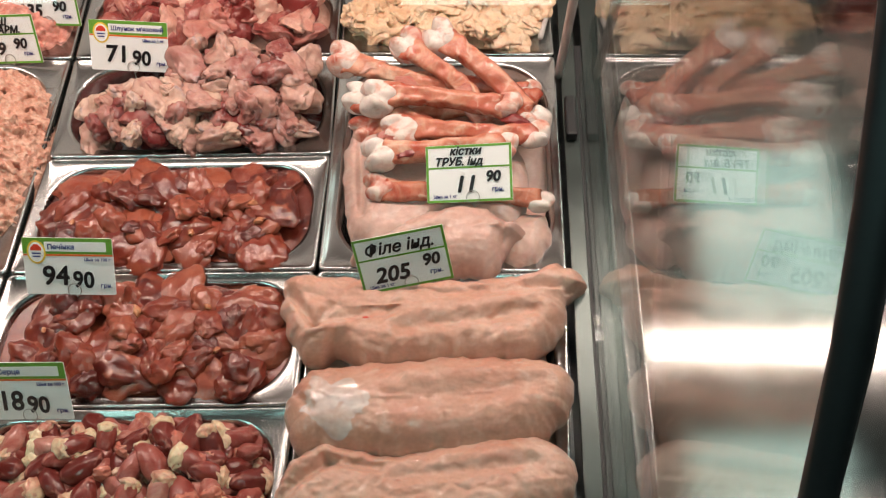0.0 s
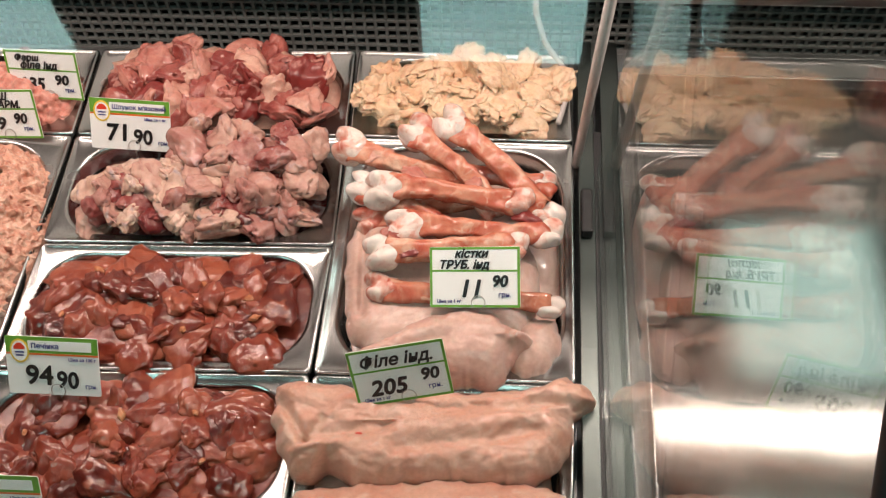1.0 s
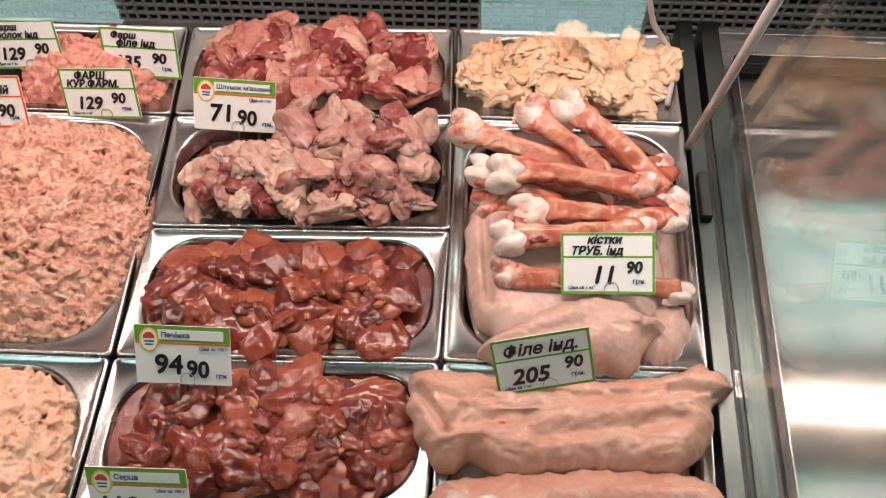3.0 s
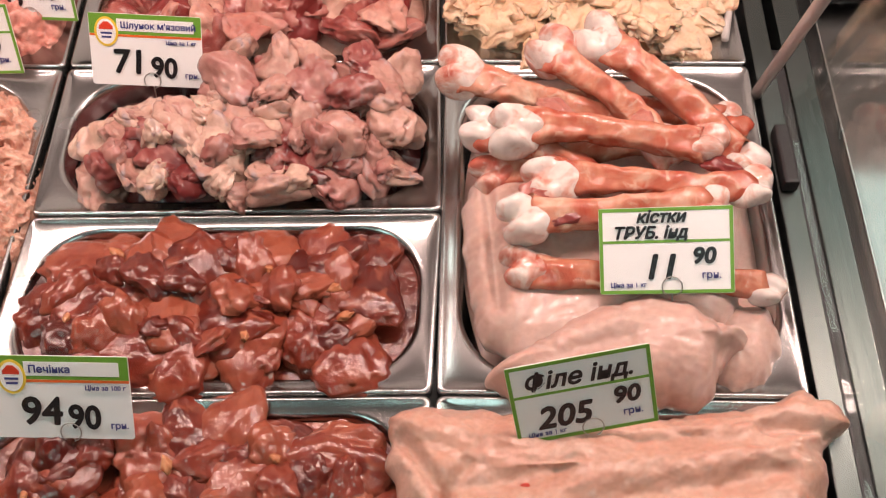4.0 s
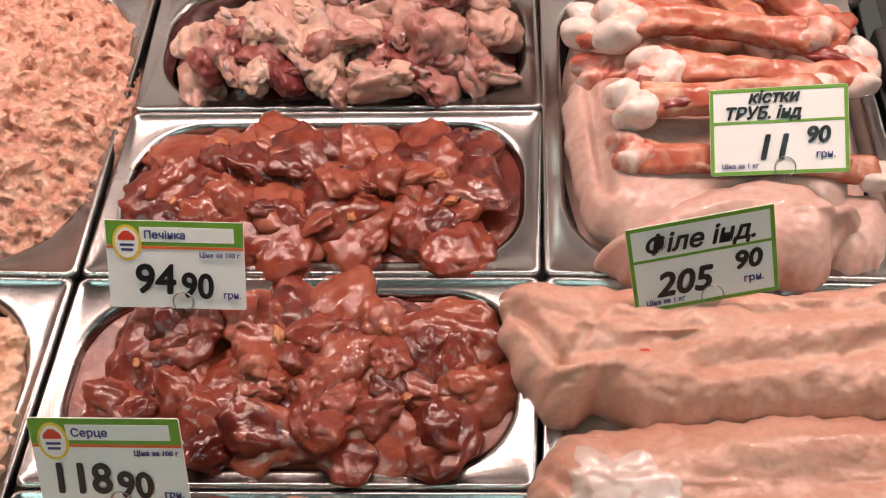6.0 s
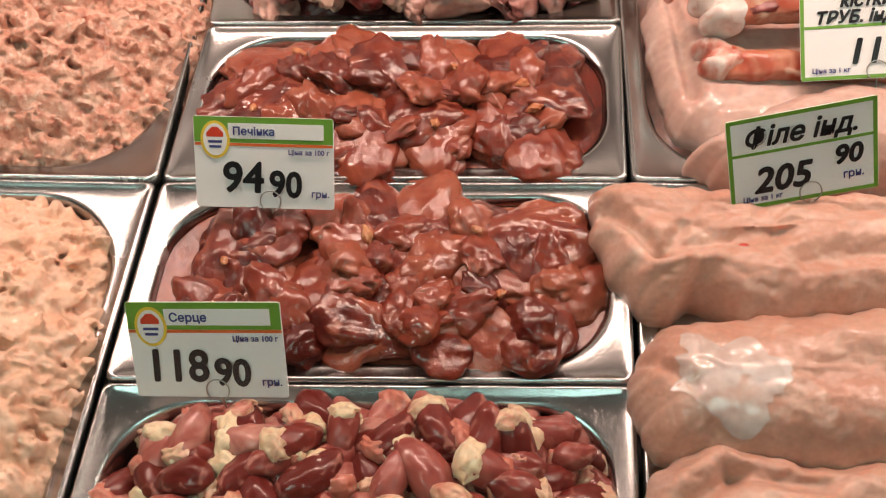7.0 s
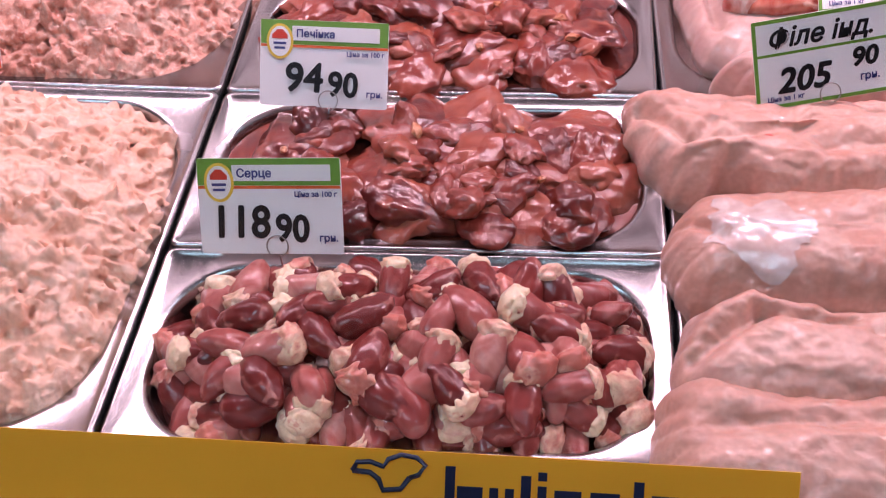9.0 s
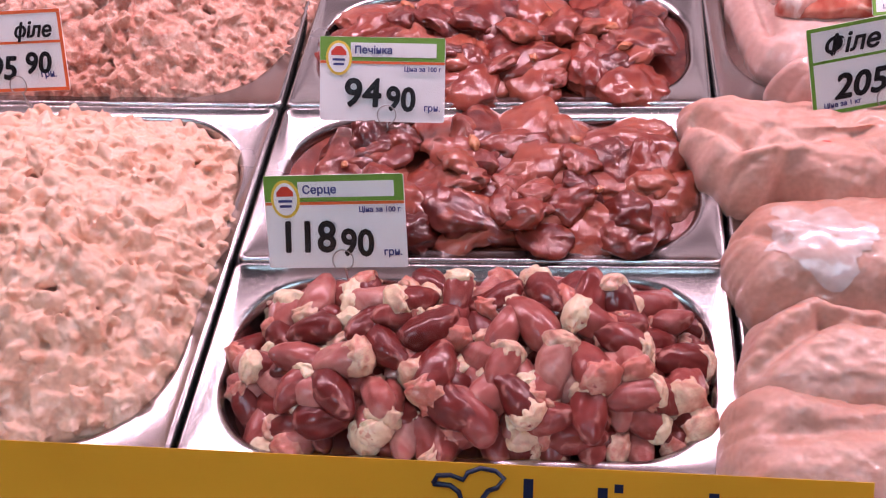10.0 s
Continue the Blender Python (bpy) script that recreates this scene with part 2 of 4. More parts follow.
def tube(points, radius, sides=10, closed=False):
    """A round rod along points; radius a number or one for each point."""
    bm = bmesh.new()
    pts = [Vector(p) for p in points]
    n = len(pts)
    rs = radius if isinstance(radius, (list, tuple)) else [radius] * n
    rings, up = [], Vector((0.13, 0.31, 0.94))
    for i, p in enumerate(pts):
        a = pts[(i + 1) % n] if closed or i < n - 1 else p
        b = pts[i - 1] if closed or i > 0 else p
        t = (a - b).normalized()
        u = (up - t * up.dot(t)).normalized()
        w = t.cross(u)
        rings.append([bm.verts.new(p + rs[i] * (math.cos(k * 2 * math.pi / sides) * u + math.sin(k * 2 * math.pi / sides) * w)) for k in range(sides)])
    for i in range(n if closed else n - 1):
        r0, r1 = rings[i], rings[(i + 1) % n]
        for k in range(sides):
            bm.faces.new((r0[k], r0[(k + 1) % sides], r1[(k + 1) % sides], r1[k]))
    if not closed:
        bm.faces.new(rings[0][::-1])
        bm.faces.new(rings[-1])
    bmesh.ops.recalc_face_normals(bm, faces=bm.faces[:])
    return bm


def fbm(p, octaves=3):
    a, s, f = 0.0, 1.0, 1.0
    for _ in range(octaves):
        a += s * noise.noise(p * f)
        s, f = s * 0.5, f * 2.1
    return a


def lump(seed, sx, sy, sz, sub=3, soft=0.25, freq=1.6, fold=0.0, fold_freq=2.0, taper=0.0, bend=0.0, flat=0.0, amp=0.0, per_m=30.0, crease=0.0, crease_m=18.0, blunt=1.0, ragged=0.0):
    """A soft piece: a ball stretched, tapered and bent, with swellings and folds."""
    bm = bmesh.new()
    bmesh.ops.create_icosphere(bm, subdivisions=sub, radius=1)
    o = Vector((seed * 7.31, seed * 3.17, seed * 1.73))
    for v in bm.verts:
        p = v.co.copy()
        k = 1 + soft * fbm(p * freq + o)
        if fold:
            r = abs(noise.noise(p * fold_freq + o * 1.7 + 0.6 * noise.noise_vector(p * 1.3 + o)))
            k -= fold * max(0.0, 1 - r / 0.16) ** 1.5
        q = p * k
        if blunt < 1:
            q.x = math.copysign(abs(q.x) ** blunt, q.x)
            q.z *= abs(q.z) ** 0.15
        if ragged:
            q.y *= 1 + ragged * fbm(Vector((p.x * 2.2, 3.0 * (p.y > 0), 0)) + o, 3)
            q.x += 0.5 * ragged * fbm(Vector((p.y * 2.6, 5.0 * (p.x > 0), 0)) + o, 3)
        q.y *= 1 - taper * q.x
        q.z *= 1 - 0.5 * taper * q.x
        if flat and q.z < 0:
            q.z *= 1 - flat
        q.z -= bend * q.x * q.x
        v.co = Vector((q.x * sx, q.y * sy, q.z * sz))
    if amp or crease:
        bm.normal_update()
        moved = []
        for v in bm.verts:
            c = v.co
            d = amp * fbm(c * per_m + o, 4)
            if crease:
                w = c + 0.012 * noise.noise_vector(c * 22 + o)
                d -= crease * max(0.0, 1 - abs(noise.noise(w * crease_m + o)) / 0.14)
            moved.append(c + v.normal * d)
        for v, c in zip(bm.verts, moved):
            v.co = c
    return bm


def deck_spot(x, y):
    """Where a place of the even grid of pans lies on the deck: the rows stand a little askew."""
    lean = 0.026 * (y + 0.10) if y < 0 else 0.0026 - 0.03 * y
    return x + lean, y + 0.028 * (max(-0.02, min(0.37, x)) - 0.20)


def squircle(u, v, k=0.62):
    return u * math.sqrt(1 - k * v * v / 2), v * math.sqrt(1 - k * u * u / 2)


def heap_height(u, v, power=4.0):
    return max(0.0, 1 - abs(u) ** power) * max(0.0, 1 - abs(v) ** power)


def heap(x0, x1, y0, y1, z_edge, z_top, seed, nx=70, ny=50, rough=0.006, freq=40.0, power=3.0, closed=False):
    """The mass that fills a pan, higher in the middle."""
    bm = bmesh.new()
    rows = []
    for j in range(ny + 1):
        row = []
        for i in range(nx + 1):
            u, v = 2 * i / nx - 1, 2 * j / ny - 1
            su, sv = squircle(u, v)
            x, y = deck_spot((x0 + x1) / 2 + su * (x1 - x0) / 2, (y0 + y1) / 2 + sv * (y1 - y0) / 2)
            h = heap_height(u, v, power)
            z = z_edge + (z_top - z_edge) * h + rough * fbm(Vector((x * freq, y * freq, seed)), 4) * min(1, 3 * h)
            row.append(bm.verts.new((x, y, z)))
        rows.append(row)
    for j in range(ny):
        for i in range(nx):
            bm.faces.new((rows[j][i], rows[j][i + 1], rows[j + 1][i + 1], rows[j + 1][i]))
    if closed:
        rim = rows[0] + [r[-1] for r in rows[1:-1]] + rows[-1][::-1] + [r[0] for r in rows[-2:0:-1]]
        low = [bm.verts.new((v.co.x, v.co.y, z_edge - 0.02)) for v in rim]
        for k in range(len(rim)):
            bm.faces.new((rim[k], low[k], low[(k + 1) % len(rim)], rim[(k + 1) % len(rim)]))
        bm.faces.new(low[::-1])
        bmesh.ops.recalc_face_normals(bm, faces=bm.faces[:])
    return bm


def crumbs(x0, x1, y0, y1, z_edge, z_top, seed, count, size, power=3.0, stretch=1.9, spread=0.985, heave=0.003, round_bits=False):
    """Verts and faces of many small torn bits on a heap."""
    rng = np.random.default_rng(seed)
    shapes = []
    for k in range(10):
        bm = lump(seed * 20 + k, 1, 1, 1, 2, 0.35, 1.2) if round_bits else lump(seed * 20 + k, 1, 1, 1, 2, 0.55, 1.2, 0.25, 1.3, 0.3, 0.3)
        bm.verts.index_update()
        shapes.append((np.array([v.co[:] for v in bm.verts]), np.array([[w.index for w in f.verts] for f in bm.faces])))
        bm.free()
    vs, fs, base = [], [], 0
    for _ in range(count):
        u, v = rng.uniform(-spread, spread, 2)
        su, sv = squircle(u, v)
        x, y = deck_spot((x0 + x1) / 2 + su * (x1 - x0) / 2, (y0 + y1) / 2 + sv * (y1 - y0) / 2)
        z = z_edge + (z_top - z_edge) * heap_height(u, v, power)
        z += 0.006 * fbm(Vector((x * 40, y * 40, seed)), 2) * min(1, 3 * heap_height(u, v, power))
        sv_, sf = shapes[rng.integers(10)]
        s = size * rng.choice((0.5, 0.7, 0.9, 1.1, 1.35, 1.8)) * rng.uniform(0.8, 1.2)
        m = np.array(Euler(rng.uniform(0, 6.28, 3)).to_matrix())
        p = (sv_ * np.array([s * rng.uniform(1.0, stretch + 0.3), s, s * rng.uniform(0.5, 0.9)])) @ m.T
        vs.append(p + np.array([x, y, z + 0.2 * s + rng.uniform(-heave, heave)]))
        fs.append(sf + base)
        base += len(p)
    return np.concatenate(vs), np.concatenate(fs)


def ground_meat(name, pan_box, z_edge, z_top, seed, mat, label, count, size, power=3.0, rough=0.006, fine=(110, 90), grown=0.0016, soft=2, heave=0.003, round_bits=False):
    """One heap of minced meat: the mass and its torn bits, stuck together."""
    bm = heap(*pan_box, z_edge, z_top, seed, *fine, rough, 30.0, power, True)
    bm.verts.index_update()
    hv = [v.co[:] for v in bm.verts]
    hf = [[w.index for w in f.verts] for f in bm.faces]
    bm.free()
    cv, cf = crumbs(*pan_box, z_edge, z_top, seed, count, size, power, heave=heave, round_bits=round_bits)
    me = bpy.data.meshes.new(name)
    me.from_pydata(hv + cv.tolist(), [], hf + (cf + len(hv)).tolist())
    me.materials.append(mat)
    o = tagged(new(name, me), label, "minced meat", kind="stuff")
    g = o.modifiers.new("grown", "REMESH")
    g.mode, g.voxel_size, g.use_smooth_shade = "VOXEL", grown, True
    k = o.modifiers.new("soft", "SMOOTH")
    k.factor, k.iterations = 0.5, soft
    return o


def rounded(x0, x1, y0, y1, r, n=10):
    """Points of a rectangle with round corners, the same count for any radius."""
    out = []
    for cx, cy, a in ((x1 - r, y1 - r, 0), (x0 + r, y1 - r, 90), (x0 + r, y0 + r, 180), (x1 - r, y0 + r, 270)):
        for k in range(n + 1):
            t = radians(a + 90 * k / n)
            out.append((cx + r * math.cos(t), cy + r * math.sin(t)))
    return out


def loft(loops, cap=True):
    bm = bmesh.new()
    rings = [[bm.verts.new((x, y, z)) for x, y in pts] for pts, z in loops]
    n = len(rings[0])
    for a, b in zip(rings, rings[1:]):
        for k in range(n):
            bm.faces.new((a[k], a[(k + 1) % n], b[(k + 1) % n], b[k]))
    if cap:
        bm.faces.new(rings[-1])
    bmesh.ops.recalc_face_normals(bm, faces=bm.faces[:])
    return bm


RIM = 0.900
PANS = []


def steel_pan(x0, x1, y0, y1, r=0.055, deep=0.065, label="stainless steel food pan with a wide rounded rim"):
    """Rim with a raised outer bead and large inner corners, and the basin below it."""
    e = empty("food_pan", ((x0 + x1) / 2, (y0 + y1) / 2, RIM), label, "food pan", "pans in the case")

    def ring(i, rad, z):
        w, d = (x1 - x0) / 2, (y1 - y0) / 2
        cx, cy = (x0 + x1) / 2, (y0 + y1) / 2
        spots = [deck_spot(cx + px, cy + py) for px, py in rounded(-w + i, w - i, -d + i, d - i, rad)]
        return [(px - cx, py - cy) for px, py in spots], z
    rim = loft([ring(0.0, 0.006, -0.012), ring(0.0, 0.006, -0.002), ring(0.0012, 0.006, 0.0), ring(0.0035, 0.006, 0.0002),
                ring(0.005, 0.006, -0.0018), ring(0.011, r, -0.0022), ring(0.0128, r, -0.0028), ring(0.0145, r, -0.0042), ring(0.0156, r, -0.0066), ring(0.0162, r, -0.0095)], False)
    basin = loft([ring(0.0162, r, -0.0095), ring(0.021, r * 0.95, -deep + 0.01), ring(0.030, r * 0.85, -deep)])
    part("rim", rim, STEEL, e)
    part("basin", basin, STEEL, e)
    PANS.append(e)
    return e

# ---- the setting ----
XA0, XA1, XB0, XB1, XC0, XC1 = -0.360, -0.004, 0.0, 0.355, 0.3585, 0.645
ROW = [(0.1712, 0.326), (0.0008, 0.1695), (-0.1695, -0.0008), (-0.3395, -0.1708), (-0.5095, -0.3408)]
GLASS_X = 0.674

thing("floor", box(-4, 5, -5, 3, -0.1, 0), TILE, "beige tiled shop floor", "floor", kind="structure")
thing("ceiling", box(-4, 5, -5, 3, 3.2, 3.3), WALL, "plain shop ceiling", "ceiling", kind="structure")
thing("wall_north", box(-4, 5, 2.9, 3.0, 0, 3.2), WALL, "plain back wall of the shop", "wall", kind="structure")
thing("wall_south", box(-4, 5, -5, -4.9, 0, 3.2), WALL, "plain wall behind the customer aisle", "wall", kind="structure")
thing("wall_west", box(-4, -3.9, -4.9, 2.9, 0, 3.2), WALL, "plain side wall of the shop", "wall", kind="structure")
thing("wall_east", box(4.9, 5, -4.9, 2.9, 0, 3.2), WALL, "plain side wall of the shop", "wall", kind="structure")

PANEL = glow("light_panel", (0.60, 1.0, 0.97), 6.0)
STAFF_PANEL = glow("staff_light_panel", (0.82, 1.0, 0.93), 5.0)
for x0, x1, y in ((0.38, 0.70, -1.06), (-1.0, -0.36, -1.06), (1.22, 1.66, 0.95), (1.12, 1.52, -0.05)):
    w = (x1 - x0) / 2
    e = empty("pendant_light", (x0 + w, y, 2.36), "bright cool white pendant light panel on rods", "pendant light", "pendant lights")
    part("frame", box(-w - 0.012, w + 0.012, -0.307, 0.342, -0.006, 0.03, 0.003), WHITE, e)
    part("diffuser", box(-w, w, -0.295, 0.33, -0.0115, -0.0065), PANEL if y < -1 else STAFF_PANEL, e, "glowing diffuser")
    for k in (-0.25, 0.25):
        part("rod", tube([(0, k, 0.03), (0, k, 0.835)], 0.005), WIRE, e)

# the refrigerated case
case = empty("display_case", (0.35, -0.1, 0.0), "refrigerated meat counter with a steel deck", "display case")


def case_part(name, bm, mat, label="", smooth=False):
    o = part(name, bm, mat, case, label, smooth)
    o.matrix_parent_inverse = Matrix.Translation((-0.35, 0.1, 0.0))
    return o


case_part("front_panel", box(-1.6, 2.4, -0.66, -0.60, 0.0, 0.985, 0.004), WHITE, "white lower front")
case_part("deck", box(-1.6, 2.4, -0.60, 0.45, 0.80, 0.832), DARK_STEEL)
case_part("front_ledge", box(-1.6, GLASS_X + 0.03, -0.60, -0.512, 0.832, 0.893, 0.002), DECK)
# flat black sheet stands in for the shaded depth behind the grille
case_part("duct_shade_sheet", box(-1.6, 2.4, 0.47, 0.52, 0.60, 1.28), VOID, "near-black sheet for the unlit air duct behind the grille")
case_part("bottom", box(-1.6, 2.4, -0.60, 0.52, 0.55, 0.60), DARK_STEEL)
case_part("canopy", box(-1.6, 2.4, 0.07, 0.22, 1.605, 1.65, 0.004), WHITE, "white lamp housing over the pans")
case_part("valance", box(-1.6, 2.4, 0.385, 0.46, 0.968, 1.27, 0.003), WHITE, "white panel above the grille")
case_part("light_ledge", box(-1.6, 2.4, 0.375, 0.47, 0.953, 0.9675, 0.002), DECK)

# air grille: a lattice of square holes
g = bmesh.new()
GX0, GX1, GZ0, GZ1, PITCH = -1.0, 2.0, 0.69, 0.951, 0.0155


def add_box(bm, x0, x1, y0, y1, z0, z1):
    vs = [bm.verts.new((x, y, z)) for x in (x0, x1) for y in (y0, y1) for z in (z0, z1)]
    for f in ((0, 1, 3, 2), (4, 6, 7, 5), (0, 4, 5, 1), (2, 3, 7, 6), (0, 2, 6, 4), (1, 5, 7, 3)):
        bm.faces.new([vs[k] for k in f])


x = GX0
while x < GX1:
    add_box(g, x, x + 0.0042, 0.394, 0.400, GZ0, GZ1)
    x += PITCH
z = GZ0
while z < GZ1:
    add_box(g, GX0, GX1, 0.3935, 0.3995, z, z + 0.0042)
    z += PITCH
bmesh.ops.recalc_face_normals(g, faces=g.faces[:])
case_part("air_grille", g, GRILLE, "grey plastic lattice grille")

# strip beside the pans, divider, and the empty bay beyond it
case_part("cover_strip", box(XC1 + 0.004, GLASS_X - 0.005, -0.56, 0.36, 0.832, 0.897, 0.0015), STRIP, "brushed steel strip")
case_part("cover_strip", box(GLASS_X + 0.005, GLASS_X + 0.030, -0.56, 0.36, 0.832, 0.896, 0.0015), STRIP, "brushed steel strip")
case_part("seam_gasket", box(GLASS_X - 0.0046, GLASS_X + 0.0046, -0.56, 0.20, 0.832, 0.893), BLACK)
tray = empty("steel_tray", (1.28, -0.11, 0.845), "large empty brushed steel tray in the next bay", "tray")
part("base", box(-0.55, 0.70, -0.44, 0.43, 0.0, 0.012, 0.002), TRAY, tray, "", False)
part("lip", box(-0.553, -0.5505, -0.44, 0.43, 0.0, 0.030, 0.0008), STEEL, tray, "", False)
part("lip", box(-0.5495, 0.70, 0.4305, 0.433, 0.0, 0.030, 0.0008), STEEL, tray, "", False)
case_part("bay_back", box(GLASS_X + 0.01, 2.3, 0.366, 0.376, 0.832, 0.868, 0.001), DARK_STEEL)
case_part("clip", box(XC1 + 0.006, XC1 + 0.020, 0.03, 0.095, 0.8965, 0.912, 0.003), BLACK, "black plastic clip")

SLOPE = 1.11
FRONT_Y = -0.6


def slope_z(y):
    return 1.0 + SLOPE * (y - FRONT_Y)


def pane_mesh(x0, x1, y0, y1, thick, lift=0.0):
    """A sheet that follows the slope of the case's front."""
    bm = bmesh.new()
    n = Vector((0, -SLOPE, 1)).normalized()
    vs = []
    for s in (0, 1):
        for x, y in ((x0, y0), (x1, y0), (x1, y1), (x0, y1)):
            vs.append(bm.verts.new(Vector((x, y, slope_z(y))) + n * (lift + s * thick)))
    for f in ((3, 2, 1, 0), (4, 5, 6, 7), (0, 1, 5, 4), (1, 2, 6, 5), (2, 3, 7, 6), (3, 0, 4, 7)):
        bm.faces.new([vs[k] for k in f])
    return bm


window = tagged(new("window_1", finish(pane_mesh(-1.6, 0.668, -0.6, -0.12, 0.004), "window_1", GLASS, False)),
                "sloping clear front glass of the meat counter", "window", kind="structure")
window.visible_shadow = False
window2 = tagged(new("window_2", finish(pane_mesh(0.680, 2.4, -0.6, -0.12, 0.004), "window_2", GLASS, False)),
                 "sloping clear front glass of the empty bay", "window", kind="structure")
window2.visible_shadow = False
# divider glass stands between the two bays
bm = bmesh.new()
prof = [(-0.56, 0.8935), (0.13, 0.8935), (0.02, 1.28), (-0.105, 1.72), (-0.44, 1.70), (-0.516, 1.619), (-0.553, 1.575), (-0.586, 1.529), (-0.624, 1.458), (-0.655, 1.33), (-0.66, 1.15), (-0.64, 0.99)]
a = [bm.verts.new((GLASS_X - 0.003, y, z)) for y, z in prof]
b = [bm.verts.new((GLASS_X + 0.003, y, z)) for y, z in prof]
bm.faces.new(a[::-1])
bm.faces.new(b)
for k in range(len(prof)):
    bm.faces.new((a[k], a[(k + 1) % len(prof)], b[(k + 1) % len(prof)], b[k]))
divider_stand = empty("glass_divider", (0, 0, 0), "upright clear glass divider with a black front gasket", "glass panel")
divider = part("pane", bm, SIDE_GLASS, divider_stand, "", False)
divider.visible_shadow = False
edge = [(GLASS_X, y - 0.009, z + 0.008) for y, z in prof[4:]]
part("gasket", tube(edge, 0.008, 10), BLACK, divider_stand, "black rubber gasket")
thing("support_rod", tube([(0.646, 0.142, 0.896), (0.647, 0.022, 1.285)], 0.0055, 12), ROD, "pale round rod leaning beside the glass divider", "rod")
thing("cable", tube([(0.586, 0.30, 1.06), (0.590, 0.30, 1.00), (0.604, 0.30, 0.950), (0.618, 0.298, 0.928), (0.634, 0.292, 0.908), (0.637, 0.270, 0.9035), (0.633, 0.244, 0.9025), (0.624, 0.205, 0.9025)],
                    0.0038, 8), ROD, "thin white cable hanging beside the pans", "cable")

# yellow vinyl on the front glass with its dark mark
vinyl = empty("window_sticker", (0, 0, 0), "yellow vinyl strip with dark mark on the front glass", "sticker")
part("strip", pane_mesh(-0.9, 0.368, -0.64, -0.5705, 0.0006, 0.0045), VINYL, vinyl, "", False)
FN = Vector((0, -SLOPE, 1)).normalized()
FU = Vector((0, 1, SLOPE)).normalized()


def on_front(x, s, lift=0.0055):
    """A point on the strip, s metres below its upper edge along the slope."""
    return Vector((x, -0.5705, slope_z(-0.5705))) - FU * s + FN * lift


def bar_on_front(x0, x1, s0, s1):
    bm = bmesh.new()
    q = [bm.verts.new(on_front(x, s)) for x, s in ((x0, s0), (x1, s0), (x1, s1), (x0, s1))]
    bm.faces.new(q[::-1])
    r = bmesh.ops.extrude_face_region(bm, geom=bm.faces[:])
    for v in r["geom"]:
        if isinstance(v, bmesh.types.BMVert):
            v.co += FN * 0.0004
    return bm


hat = [(0.170, 0.0105), (0.172, 0.0065), (0.178, 0.006), (0.184, 0.008), (0.186, 0.0045), (0.192, 0.002), (0.199, 0.003), (0.203, 0.0065), (0.200, 0.011), (0.196, 0.0125)]
part("outline", tube([on_front(x, s) for x, s in hat], 0.0012, 6), NAVY, vinyl)
part("outline", tube([on_front(x, s) for x, s in ((0.170, 0.0105), (0.178, 0.011), (0.182, 0.014), (0.184, 0.019), (0.192, 0.018), (0.196, 0.0125))], 0.0013, 6), NAVY, vinyl)
for bx0, bx1, bs0 in ((0.212, 0.2165, 0.006), (0.2175, 0.229, 0.015), (0.232, 0.236, 0.015), (0.239, 0.243, 0.015), (0.246, 0.2505, 0.0085), (0.2535, 0.2575, 0.0065),
                      (0.2535, 0.2575, 0.013), (0.261, 0.273, 0.0145), (0.277, 0.290, 0.0145), (0.296, 0.3005, 0.0085), (0.304, 0.316, 0.0145),
                      (-0.058, -0.046, 0.0105), (-0.075, -0.062, 0.0105)):
    part("bar", bar_on_front(bx0, bx1, bs0, bs0 + (0.004 if bs0 == 0.0065 else 0.03)), NAVY, vinyl, "", False)

# ---- pans ----
for y0, y1 in ROW:
    steel_pan(XB0, XB1, y0, y1)
for y0, y1 in ((0.1712, 0.326), (-0.1695, 0.1695), (-0.5095, -0.1708)):
    steel_pan(XA0, XA1, y0, y1, 0.075)
    steel_pan(XC0, XC1, y0, y1, 0.065)
for y0, y1 in ((0.1712, 0.326), (-0.1695, 0.1695), (-0.5095, -0.1708)):
    steel_pan(XA0 - 0.36, XA1 - 0.36, y0, y1, 0.075)

# ---- heaps of mince ----
ground_meat("red_mince", (XA0 + 0.008, XA1 + 0.002, -0.160, 0.162), 0.888, 0.958, 3, MINCE, "heap of coarse pink-red minced meat in a steel pan", 5600, 0.0034, 2.4, 0.012,
            (140, 120), 0.0011, 1, 0.0030)
ground_meat("pale_mince", (XA0 + 0.012, XA1 - 0.005, -0.498, -0.182), 0.888, 0.950, 5, PALE, "heap of soft pale chicken mince in a steel pan", 4600, 0.0040, 2.5, 0.018,
            (140, 120), 0.0012, 2, 0.0028)
ground_meat("pink_mince", (-0.215, XA1 - 0.002, 0.183, 0.285), 0.886, 0.940, 8, PINK, "smooth heap of pink minced meat in a steel pan", 900, 0.0040, 2.4, 0.010,
            (110, 70), 0.0013, 4, 0.001, True)

# ---- pieces on a heap ----


